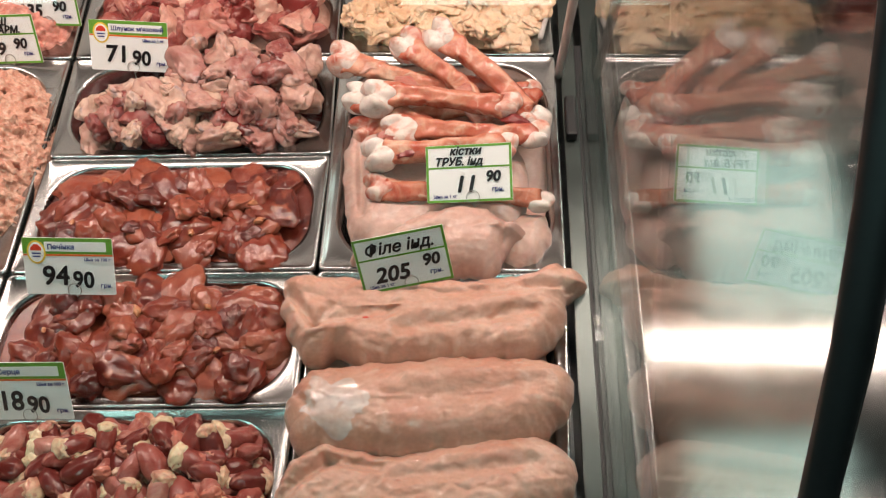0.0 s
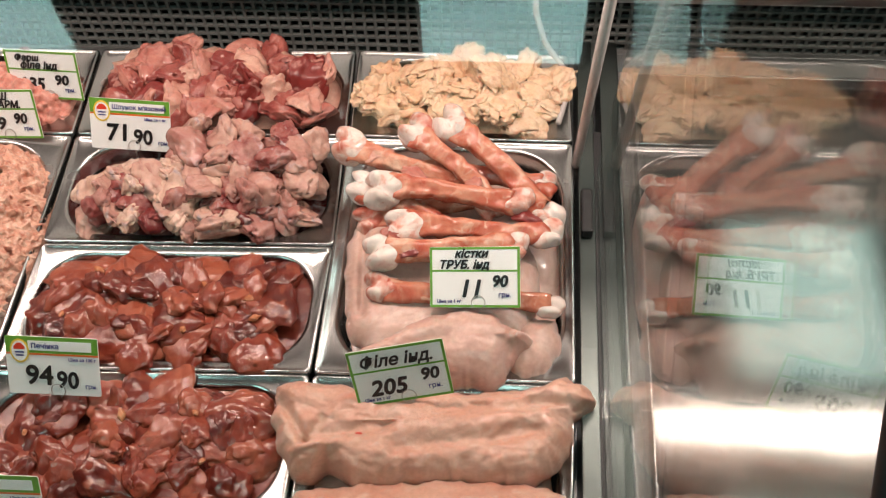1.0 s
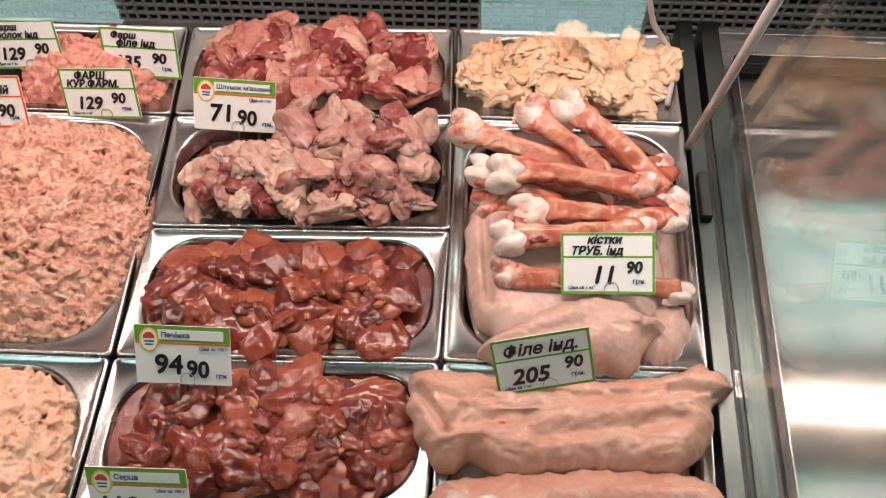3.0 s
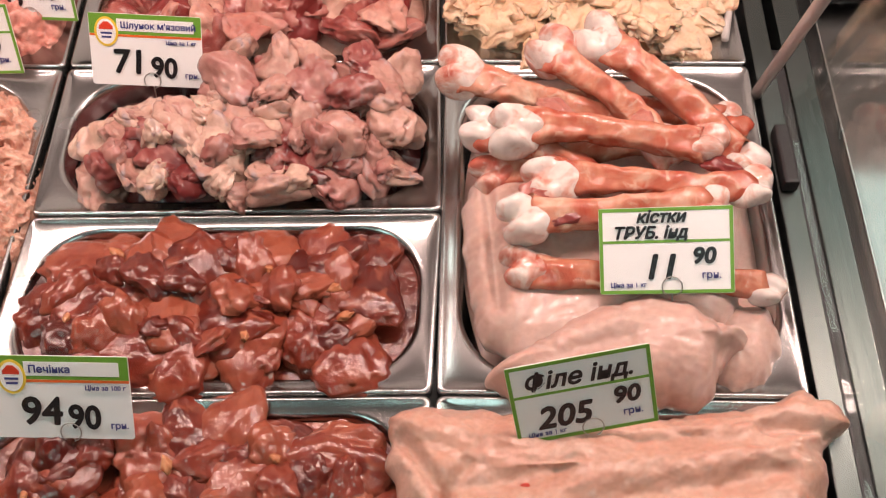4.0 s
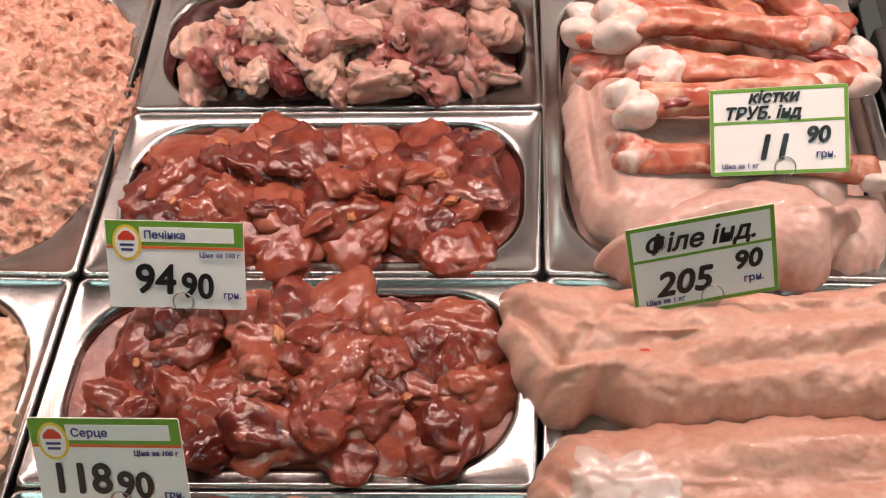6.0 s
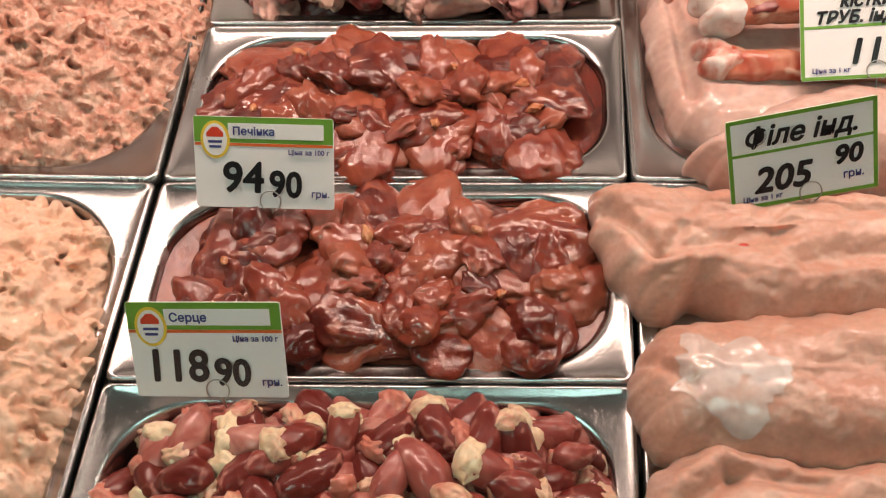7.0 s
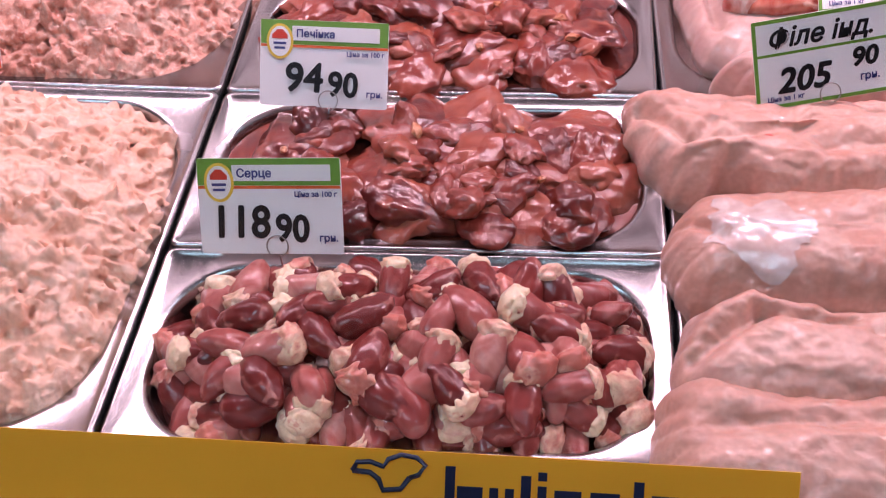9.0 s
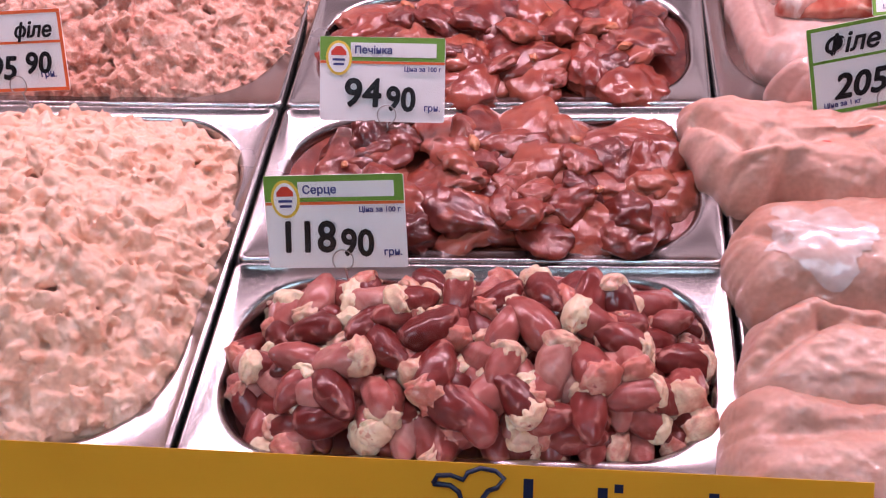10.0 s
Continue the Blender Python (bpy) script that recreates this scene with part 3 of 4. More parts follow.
def scatter(meshes, name, pan_box, z_edge, z_top, nx, ny, seed, label, category, group, lift=0.0, jitter=0.4, tilt=0.5, grow=(0.8, 1.2), power=3.0, spread=0.93, skip=None):
    """Copies of some piece meshes laid over a heap, row by row."""
    rng = random.Random(seed)
    x0, x1, y0, y1 = pan_box
    for j in range(ny):
        for i in range(nx):
            u = (2 * (i + 0.5 + rng.uniform(-jitter, jitter)) / nx - 1) * spread
            v = (2 * (j + 0.5 + rng.uniform(-jitter, jitter)) / ny - 1) * spread
            su, sv = squircle(u, v)
            h = heap_height(u, v, power)
            if skip and skip((x0 + x1) / 2 + su * (x1 - x0) / 2, (y0 + y1) / 2 + sv * (y1 - y0) / 2):
                continue
            o = new(name, rng.choice(meshes))
            s = rng.uniform(*grow)
            o.matrix_world = (Matrix.Translation((*deck_spot((x0 + x1) / 2 + su * (x1 - x0) / 2, (y0 + y1) / 2 + sv * (y1 - y0) / 2), z_edge + (z_top - z_edge) * h + lift))
                              @ Euler((rng.uniform(-tilt, tilt), rng.uniform(-tilt, tilt), rng.uniform(0, 6.28))).to_matrix().to_4x4() @ Matrix.Scale(s, 4))
            tagged(o, label, category, group)


def pan_heap(name, pan_box, z_edge, z_top, seed, mat, label, category):
    bm = heap(*pan_box, z_edge, z_top, seed, 60, 40, 0.004, 45.0)
    return thing(name, bm, mat, label, category, kind="stuff")


# livers in two pans


def juice(x0, x1, y0, y1, z, r, label):
    """A shallow pool that reaches the pan's wall all round."""
    rings = [([deck_spot(*p) for p in rounded(x0 + i, x1 - i, y0 + i, y1 - i, q)], h) for i, q, h in ((0.022, r - 0.006, z - 0.004), (0.0166, r, z))]
    return thing("liver_juice", loft(rings),
                 LIVER, label, "liver", kind="stuff", smooth=False)


liver_meshes = [finish(lump(30 + k, 0.044, 0.029, 0.0125, 4, 0.18, 1.1, 0.10, 0.9, 0.28, 0.22, 0.35, 0.0013, 110.0, 0.0022, 32.0, 1.0, 0.20), "liver", LIVER) for k in range(10)]
liver_small = [finish(lump(50 + k, 0.023, 0.016, 0.0095, 4, 0.26, 1.3, 0.14, 1.2, 0.25, 0.1, 0.1, 0.0007, 80.0, 0.0014, 34.0, 1.0, 0.3), "liver", LIVER) for k in range(7)]
for k, (y0, y1) in enumerate(ROW[2:4]):
    juice(XB0, XB1, y0, y1, 0.8895, 0.055, "glossy red-brown juice round livers in a steel pan")
    pb = (XB0 + 0.028, XB1 - 0.028, y0 + 0.022, y1 - 0.026)
    scatter(liver_meshes, "liver", pb, 0.887, 0.897, 7, 4, 70 + k, "glossy red-brown raw liver lobe", "liver", "livers in the pans", 0.003, 0.4, 0.30, (0.7, 1.15), 5.0, 0.96)
    scatter(liver_small, "liver", pb, 0.890, 0.904, 7, 4, 80 + k, "small glossy raw liver piece", "liver", "livers in the pans", 0.003, 0.5, 0.55, (0.7, 1.25), 5.0, 0.88)

fat_meshes = [finish(lump(65 + k, 0.008, 0.005, 0.004, 3, 0.6, 1.8), "fat_scrap", LIVER_FAT) for k in range(4)]
for k, (y0, y1) in enumerate(ROW[2:4]):
    scatter(fat_meshes, "fat_scrap", (XB0 + 0.03, XB1 - 0.03, y0 + 0.02, y1 - 0.02), 0.902, 0.914, 3, 2, 85 + k, "small orange scrap of fat on the livers", "fat", "fat scraps on the livers", 0.0, 0.5, 0.5, (0.5, 0.9), 5.0)

# gizzards


def offal(seed, sx, sy, sz, mat, name, dent=0.5, wave=0.35):
    """A cut piece of muscle: a thick cup with a hollow, a wavy rim, deep folds and fine parallel wrinkles."""
    bm = lump(seed, 1, 1, 1, 4, 0.24, 1.1, 0.26, 1.2, 0.12, 0.15, 0.0)
    o = Vector((seed * 5.3, seed * 2.9, seed * 1.1))
    for v in bm.verts:
        p = v.co.copy()
        r2 = p.x * p.x + p.y * p.y
        if p.z > 0:
            p.z -= dent * math.exp(-2.4 * ((p.x - 0.2) ** 2 + p.y ** 2))
        p.z += wave * r2 * math.sin(2 * math.atan2(p.y, p.x) + seed)
        v.co = Vector((p.x * sx, p.y * sy, p.z * sz))
    bm.normal_update()
    moved = []
    for v in bm.verts:
        c = v.co
        w = c + 0.006 * noise.noise_vector(c * 40 + o)
        d = 0.0007 * math.sin(w.y * 1500 + 3 * noise.noise(c * 60 + o)) * max(0.0, noise.noise(c * 35 + o) + 0.15)
        d -= 0.0024 * max(0.0, 1 - abs(noise.noise(w * 24 + o)) / 0.10)
        moved.append(c + v.normal * (d + 0.0006 * fbm(c * 150 + o)))
    for v, c in zip(bm.verts, moved):
        v.co = c
    return finish(bm, name, mat)


giz_meshes = [offal(100 + k, 0.029 + 0.002 * (k % 4), 0.021 + 0.002 * (k % 3), 0.0165, GIZZARD, "gizzard", (0.2, 0.7, 0.45)[k % 3]) for k in range(12)]
giz_small = [offal(115 + k, 0.017, 0.012, 0.011, GIZZARD, "gizzard", 0.2) for k in range(6)]
pb = (XB0 + 0.020, XB1 - 0.020, ROW[1][0] + 0.006, ROW[1][1] - 0.010)
pan_heap("gizzard_mass", pb, 0.872, 0.900, 21, GIZZARD, "mass of raw gizzards in a steel pan", "gizzard")
scatter(giz_meshes, "gizzard", pb, 0.886, 0.914, 9, 6, 90, "folded grey-pink raw poultry gizzard", "gizzard", "gizzards in the pan", 0.006, 0.5, 0.8, (0.7, 1.1), 4.0, 0.92, lambda x, y: x < 0.145 and y > 0.098)
scatter(giz_small, "gizzard", pb, 0.898, 0.922, 8, 5, 92, "small folded raw poultry gizzard", "gizzard", "gizzards in the pan", 0.006, 0.5, 1.2, (0.75, 1.3), 4.0, 0.88, lambda x, y: x < 0.145 and y > 0.09)
scatter(giz_meshes, "gizzard", (0.13, XB1 - 0.02, 0.03, ROW[1][1] + 0.012), 0.912, 0.938, 5, 3, 91, "folded grey-pink raw poultry gizzard", "gizzard", "gizzards in the pan", 0.004, 0.4, 0.9, (0.7, 1.05), 4.0)

# red trimmings in the back pans
trim_meshes = [offal(130 + k, 0.034, 0.024, 0.0165, TRIM, "meat_trimming", (0.3, 0.6)[k % 2], 0.5) for k in range(9)]
pb = (XB0 + 0.014, XB1 - 0.014, ROW[0][0] + 0.012, 0.314)
pan_heap("trimming_mass", pb, 0.882, 0.915, 31, TRIM, "mass of red poultry trimmings in a steel pan", "meat")
scatter(trim_meshes, "meat_trimming", pb, 0.888, 0.921, 8, 5, 95, "crumpled dark pink poultry meat trimming", "meat", "trimmings in the pan", 0.006, 0.4, 0.9, (0.7, 1.2), 4.0)
scatter(trim_meshes, "meat_trimming", (-0.36, 0.0, 0.255, 0.30), 0.886, 0.900, 9, 2, 96, "dark red poultry meat trimming beside the mince", "meat", "trimmings in the pan", 0.004, 0.4, 0.9, (0.6, 1.0), 4.0)

# skins
skin_meshes = [finish(lump(160 + k, 0.056, 0.042, 0.019, 5, 0.30, 1.1, 0.20, 1.3, 0.1, 0.3, 0, 0.0042, 45.0, 0.0095, 22.0, 1.0, 0.25), "poultry_skin", SKIN) for k in range(9)]
pb = (XC0 + 0.014, XC1 - 0.02, 0.185, 0.300)
pan_heap("skin_mass", pb, 0.884, 0.905, 41, SKIN, "mass of creamy poultry skin in a steel pan", "poultry skin")
scatter(skin_meshes, "poultry_skin", pb, 0.886, 0.910, 6, 4, 97, "crumpled creamy yellow poultry skin", "poultry skin", "skins in the pan", 0.004, 0.4, 0.7, (0.45, 0.85), 4.0)

# hearts: body and fat collar


def heart_body(seed):
    """A blunt cone, fuller at the base, with a shallow groove down one side."""
    bm = bmesh.new()
    bmesh.ops.create_icosphere(bm, subdivisions=4, radius=1)
    o = Vector((seed * 4.1, seed * 2.3, seed))
    for v in bm.verts:
        p = v.co.copy()
        wide = (1 - 0.20 * p.x + 0.06 * p.x * p.x) * (1 + 0.10 * fbm(p * 1.4 + o))
        cut = 1 - 0.08 * math.exp(-((math.atan2(p.z, p.y) - 1.2 - 0.5 * p.x) / 0.22) ** 2)
        v.co = Vector((0.0245 * p.x, 0.0132 * p.y * wide * cut + 0.003 * p.x * p.x, 0.0122 * p.z * wide * cut))
        v.co += 0.0006 * noise.noise_vector(v.co * 260 + o)
    return finish(bm, "body", HEART)


def heart_fat(seed):
    """A torn collar of fat round the base, with flaps reaching down the sides."""
    bm = bmesh.new()
    bmesh.ops.create_icosphere(bm, subdivisions=4, radius=1)
    o = Vector((seed * 3.3, seed * 1.9, seed))
    for v in bm.verts:
        p = v.co.copy()
        t = math.atan2(p.z, p.y)
        flap = 0.5 + 0.9 * noise.noise(Vector((math.cos(t) * 1.3, math.sin(t) * 1.3, seed * 1.7)))
        k = 1 + 0.22 * fbm(p * 2.4 + o)
        x = -0.0165 + (0.0085 * p.x if p.x < 0 else p.x * (0.006 + 0.016 * max(0.0, flap)))
        v.co = Vector((x, 0.0140 * p.y * k, 0.0130 * p.z * k)) + 0.0009 * noise.noise_vector(v.co * 3.0 + o)
    return finish(bm, "fat_cap", HEART_FAT)


heart_kinds = [(heart_body(200 + k), heart_fat(220 + k)) for k in range(8)]
rng = random.Random(12)
pbh = (XB0 + 0.014, XB1 - 0.009, ROW[4][0] + 0.014, ROW[4][1] - 0.012)
pan_heap("heart_mass", pbh, 0.868, 0.888, 51, HEART, "mass of chicken hearts in a steel pan", "heart")
for lay, (nx, ny, dz) in enumerate(((12, 7, 0.0), (10, 6, 0.010), (8, 4, 0.019))):
    for j in range(ny):
        for i in range(nx):
            sp = (0.96, 0.88, 0.74)[lay]
            u = (2 * (i + 0.5 + rng.uniform(-0.4, 0.4)) / nx - 1) * sp
            v = (2 * (j + 0.5 + rng.uniform(-0.4, 0.4)) / ny - 1) * sp
            su, sv = squircle(u, v)
            e = empty("chicken_heart", (0, 0, 0), "raw dark red chicken heart with a pale fat cap", "heart", "hearts in the pan")
            body, cap = rng.choice(heart_kinds)
            part("body", body, HEART, e)
            if rng.random() < 0.86:
                part("fat_cap", cap, HEART_FAT, e)
            e.matrix_world = (Matrix.Translation((*deck_spot((pbh[0] + pbh[1]) / 2 + su * (pbh[1] - pbh[0]) / 2, (pbh[2] + pbh[3]) / 2 + sv * (pbh[3] - pbh[2]) / 2),
                                                  0.880 + 0.022 * heap_height(u, v, 4) + dz * (0.4 + 0.6 * heap_height(u, v, 4))))
                              @ Euler((rng.uniform(-0.6, 0.6), rng.uniform(-0.5, 0.5), rng.uniform(0, 6.28))).to_matrix().to_4x4() @ Matrix.Scale(rng.uniform(0.74, 1.04), 4))

# ---- bones ----


def bone(p0, p1, seed, thick=0.0125, head=0.0215):
    """A cleaned leg bone: a shaft that flares to a pair of rolls at one end and a round head with a spur at the other."""
    a, b = Vector(p0), Vector(p1)
    way = (b - a).normalized()
    side = way.cross(Vector((0, 0, 1))).normalized()
    e = empty("turkey_bone", (a + b) / 2, "cleaned turkey leg bone with white cartilage ends", "bone", "bones in the pan")
    inv = Matrix.Translation(-(a + b) / 2)
    n, sides = 34, 20
    sh = bmesh.new()
    rings = []
    for k in range(n):
        t = k / (n - 1)
        c = a.lerp(b, 0.03 + 0.94 * t) + Vector((0, 0, 0.005 * math.sin(t * 3.14))) + side * 0.004 * math.sin(t * 4 + seed)
        end = abs(2 * t - 1) ** 2.6
        wide = thick * 0.84 + (head * (0.98 if t < 0.5 else 0.74) - thick * 0.84) * end
        deep = thick * 0.80 + (head * 0.62 - thick * 0.80) * end
        ring = []
        for q in range(sides):
            w = q * 2 * math.pi / sides + 0.4 * seed + 0.5 * t
            p = c + side * wide * math.cos(w) + side.cross(way) * deep * math.sin(w)
            p += side.cross(way) * 0.15 * thick * math.cos(3 * w)
            ring.append(sh.verts.new(p + way * 0.010 * end * noise.noise(p * 70) + 0.0030 * noise.noise_vector(p * 75 + Vector((seed, 0, 0)))))
        rings.append(ring)
    for r0, r1 in zip(rings, rings[1:]):
        for q in range(sides):
            sh.faces.new((r0[q], r0[(q + 1) % sides], r1[(q + 1) % sides], r1[q]))
    sh.faces.new(rings[0][::-1])
    sh.faces.new(rings[-1])
    bmesh.ops.recalc_face_normals(sh, faces=sh.faces[:])
    part("shaft", sh, SHAFT, e).matrix_parent_inverse = inv
    turn = Matrix((way, side, way.cross(side))).transposed().to_4x4()
    ends = ((a, ((-0.004, -0.52, 0.05, 0.92, 0.50, 0.80), (0.000, 0.52, 0.15, 1.0, 0.55, 0.86), (0.008, 0.0, 0.0, 0.85, 0.80, 0.74))),
            (b, ((0.004, -0.30, 0.10, 0.72, 0.62, 0.70), (-0.004, 0.46, 0.0, 0.80, 0.42, 0.60))))
    for c, balls in ends:
        kb = bmesh.new()
        for x, y, z, rx, ry, rz in balls:
            bmesh.ops.create_icosphere(kb, subdivisions=3, radius=1, matrix=Matrix.Translation(c) @ turn
                                       @ Matrix.Translation((x, y * head, z * head)) @ Matrix.Diagonal((rx * head, ry * head, rz * head, 1)))
        for v in kb.verts:
            v.co += 0.0042 * noise.noise_vector(v.co * 60 + Vector((seed, 1, 0)))
        kn = part("joint_end", kb, BONE, e)
        kn.matrix_parent_inverse = inv
        g = kn.modifiers.new("grown", "REMESH")
        g.mode, g.voxel_size, g.use_smooth_shade = "VOXEL", 0.0016, True
        k = kn.modifiers.new("soft", "SMOOTH")
        k.factor, k.iterations = 0.5, 12
    return e


bone((0.372, 0.112, 0.958), (0.520, 0.068, 0.928), 1)
bone((0.392, 0.062, 0.942), (0.500, 0.010, 0.925), 8, 0.013, 0.019)
bone((0.400, 0.030, 0.920), (0.600, 0.070, 0.922), 9, 0.012, 0.017)
bone((0.425, 0.100, 0.926), (0.606, 0.095, 0.920), 10, 0.012, 0.017)
bone((0.452, 0.132, 0.962), (0.545, 0.040, 0.942), 2, 0.0135, 0.0215)
bone((0.492, 0.140, 0.968), (0.610, 0.030, 0.942), 3, 0.0150, 0.0225)
bone((0.418, 0.048, 0.957), (0.575, 0.036, 0.958), 4, 0.0135, 0.0215)
bone((0.445, 0.000, 0.950), (0.612, 0.002, 0.945), 5)
bone((0.424, -0.038, 0.954), (0.572, -0.020, 0.950), 6, 0.0140, 0.0205)
bone((0.424, -0.070, 0.932), (0.616, -0.084, 0.924), 7, 0.0125, 0.017)
shred = [finish(lump(310 + k, 0.020, 0.009, 0.006, 4, 0.35, 1.5, 0.2, 1.4, 0.2, 0.3, 0, 0.0012, 90.0), "meat_shred", TRIM) for k in range(4)]
for k, (x, y, z, turn) in enumerate(((0.405, 0.098, 0.958, 20), (0.455, 0.068, 0.958, -40), (0.44, -0.012, 0.955, 10), (0.52, 0.05, 0.962, 60), (0.585, 0.015, 0.954, -25), (0.46, -0.04, 0.960, 5), (0.55, 0.10, 0.950, -50))):
    o = tagged(new("meat_shred", shred[k % 4]), "thin red shred of meat clinging to the bones", "meat", "shreds on the bones")
    o.matrix_world = pose(x, y, z, 0, 0, turn)
thing("meat_scrap", lump(301, 0.016, 0.012, 0.010, 3, 0.3), SHAFT, "small red scrap of meat on the bones", "meat").matrix_world = pose(0.603, 0.062, 0.945)

# ---- fillets ----
def outline_ring(points, n):
    """A closed outline with its corners rounded, at even steps."""
    p = [Vector((x, y)) for x, y in points]
    for _ in range(3):
        q = []
        for k in range(len(p)):
            a, b = p[k], p[(k + 1) % len(p)]
            q += [a.lerp(b, 0.22), a.lerp(b, 0.78)]
        p = q
    gaps = np.array([(p[(k + 1) % len(p)] - p[k]).length for k in range(len(p))])
    run = np.concatenate(([0], np.cumsum(gaps)))
    xs, ys = [v.x for v in p] + [p[0].x], [v.y for v in p] + [p[0].y]
    at = np.linspace(0, run[-1], n, endpoint=False)
    return [Vector((float(x), float(y))) for x, y in zip(np.interp(at, run, xs), np.interp(at, run, ys))]


def groove(x, y, x0, y0, x1, y1, wide):
    """How near a place lies to a line, 1 on it."""
    a, d = Vector((x0, y0)), Vector((x1 - x0, y1 - y0))
    p = Vector((x, y)) - a
    t = max(0.0, min(1.0, p.dot(d) / d.length_squared))
    return math.exp(-((p - d * t).length / wide) ** 2)


def muscle(seed, points, crown, mat, label, base=0.890, roll=0.030, fold=0.005, wrinkle=0.0012, creases=(), lean=(0, 0), n=220, rings=26):
    """A flat boneless muscle lying on its pan: a ragged outline, a rolled edge, long folds and fine wrinkles."""
    edge = outline_ring(points, n)
    c = sum(edge, Vector((0, 0))) / n
    x0, x1 = min(p.x for p in edge), max(p.x for p in edge)
    y0, y1 = min(p.y for p in edge), max(p.y for p in edge)
    sxx = sum((p.x - c.x) ** 2 for p in edge)
    slope = sum((p.x - c.x) * (p.y - c.y) for p in edge) / sxx
    half = max(0.004, (x1 - x0) / 2 - 0.55 * (y1 - y0))
    o = Vector((seed * 0.37, seed * 0.11, 0))
    bm = bmesh.new()
    loops = []
    steps = [(0.008, 0.0), (0.002, 0.12), (0.0, 0.34)] + [None] * rings
    for k, step in enumerate(steps):
        loop = []
        for p in edge:
            q = Vector((max(c.x - half, min(c.x + half, p.x)), 0))
            q.y = c.y + slope * (q.x - c.x)
            far = (p - q).length
            out = (p - q) / far
            rag = 0.0055 * noise.noise(Vector((p.x * 55, p.y * 55, seed))) + 0.0028 * noise.noise(Vector((p.x * 170, p.y * 170, seed)))
            if step:
                pos, d, h = p + out * (rag - step[0]), 0.0, step[1]
            else:
                f = 0.985 * ((k - 2) / rings) ** 1.35
                pos, d = (p + out * rag * (1 - f)).lerp(q, f), f * far
                h = 0.34 + 0.66 * max(0.0, 1 - (1 - min(1.0, d / roll)) ** 2.2) ** 0.6 * (0.93 + 0.07 * f)
            x, y = pos
            tall = crown + lean[0] * (x - c.x) + lean[1] * (y - c.y) - base
            z = base + tall * h
            if not step:
                soft = min(1.0, d / 0.008)
                w = Vector((x * 8 + y * 6, y * 24 - x * 5, 0)) + o
                w += 0.6 * noise.noise_vector(Vector((x * 18, y * 18, seed)))
                z += 0.6 * soft * fold * fbm(w, 3)
                z -= 0.35 * soft * fold * max(0.0, 1 - abs(noise.noise(w * 0.8 + Vector((3, 1, 2)))) / 0.05)
                z += soft * wrinkle * fbm(Vector((x * 90 + y * 30, y * 150, seed)), 4)
                z += soft * 0.0009 * fbm(Vector((x * 110 - y * 60, y * 420 + x * 120, seed)) + 1.5 * noise.noise_vector(Vector((x * 30, y * 30, seed))), 3)
                for gx0, gy0, gx1, gy1, deep, wide in creases:
                    z -= 1.6 * soft * deep * groove(x, y, gx0, gy0, gx1, gy1, wide)
            loop.append(bm.verts.new((x - c.x, y - c.y, z - base)))
        loops.append(loop)
    for a, b in zip(loops, loops[1:]):
        for k in range(n):
            bm.faces.new((a[k], a[(k + 1) % n], b[(k + 1) % n], b[k]))
    bm.faces.new(loops[0][::-1])
    bm.faces.new(loops[-1])
    bmesh.ops.recalc_face_normals(bm, faces=bm.faces[:])
    ob = thing("poultry_fillet", bm, mat, label, "fillet", "fillets in the pans")
    ob.location = (c.x, c.y, base)
    r = ob.modifiers.new("grown", "REMESH")
    r.mode, r.voxel_size, r.use_smooth_shade = "VOXEL", 0.0015, True
    g = ob.modifiers.new("soft", "SMOOTH")
    g.factor, g.iterations = 0.5, 2
    return ob


def membrane(on, seed, cx, cy, sx, sy, turn):
    """A thin white skin that clings to a fillet."""
    bm = bmesh.new()
    loops = []
    for k in range(1, 13):
        loop = []
        for i in range(60):
            t = i * math.pi / 30
            r = (k / 12) * (1 + 0.75 * noise.noise(Vector((math.cos(t) * 1.5, math.sin(t) * 1.5, seed))) + 0.25 * noise.noise(Vector((math.cos(t) * 5, math.sin(t) * 5, seed))))
            p = Vector((sx * r * math.cos(t), sy * r * math.sin(t), 0.09))
            p.rotate(Euler((0, 0, math.radians(turn))))
            loop.append(bm.verts.new(p + Vector((cx - on.location.x, cy - on.location.y, 0))))
        loops.append(loop)
    for a, b in zip(loops, loops[1:]):
        for i in range(60):
            bm.faces.new((a[i], b[i], b[(i + 1) % 60], a[(i + 1) % 60]))
    bm.faces.new(loops[0])
    m = part("membrane", bm, MEMBRANE, on, "glossy white membrane")
    w = m.modifiers.new("cling", "SHRINKWRAP")
    w.wrap_method, w.use_project_z, w.use_negative_direction, w.use_positive_direction = "PROJECT", True, True, False
    w.target, w.offset = on, 0.0007
    return m


PALE_LABEL = "smooth pale pink raw poultry thigh fillet"
BREAST = "large raw turkey breast fillet with folds"
pan_heap("thigh_mass", (XC0 + 0.014, XC1 - 0.016, -0.155, 0.150), 0.872, 0.902, 62, THIGH, "lower layer of pale poultry fillets in a steel pan", "fillet")
muscle(420, [(0.373, 0.02), (0.378, -0.06), (0.39, -0.12), (0.42, -0.145), (0.55, -0.14), (0.60, -0.11), (0.605, 0.0), (0.55, 0.04), (0.42, 0.03), (0.40, 0.035)],
       0.929, THIGH, PALE_LABEL, 0.884, 0.035, 0.0022, 0.0005, [(0.395, 0.02, 0.405, -0.10, 0.006, 0.005)])
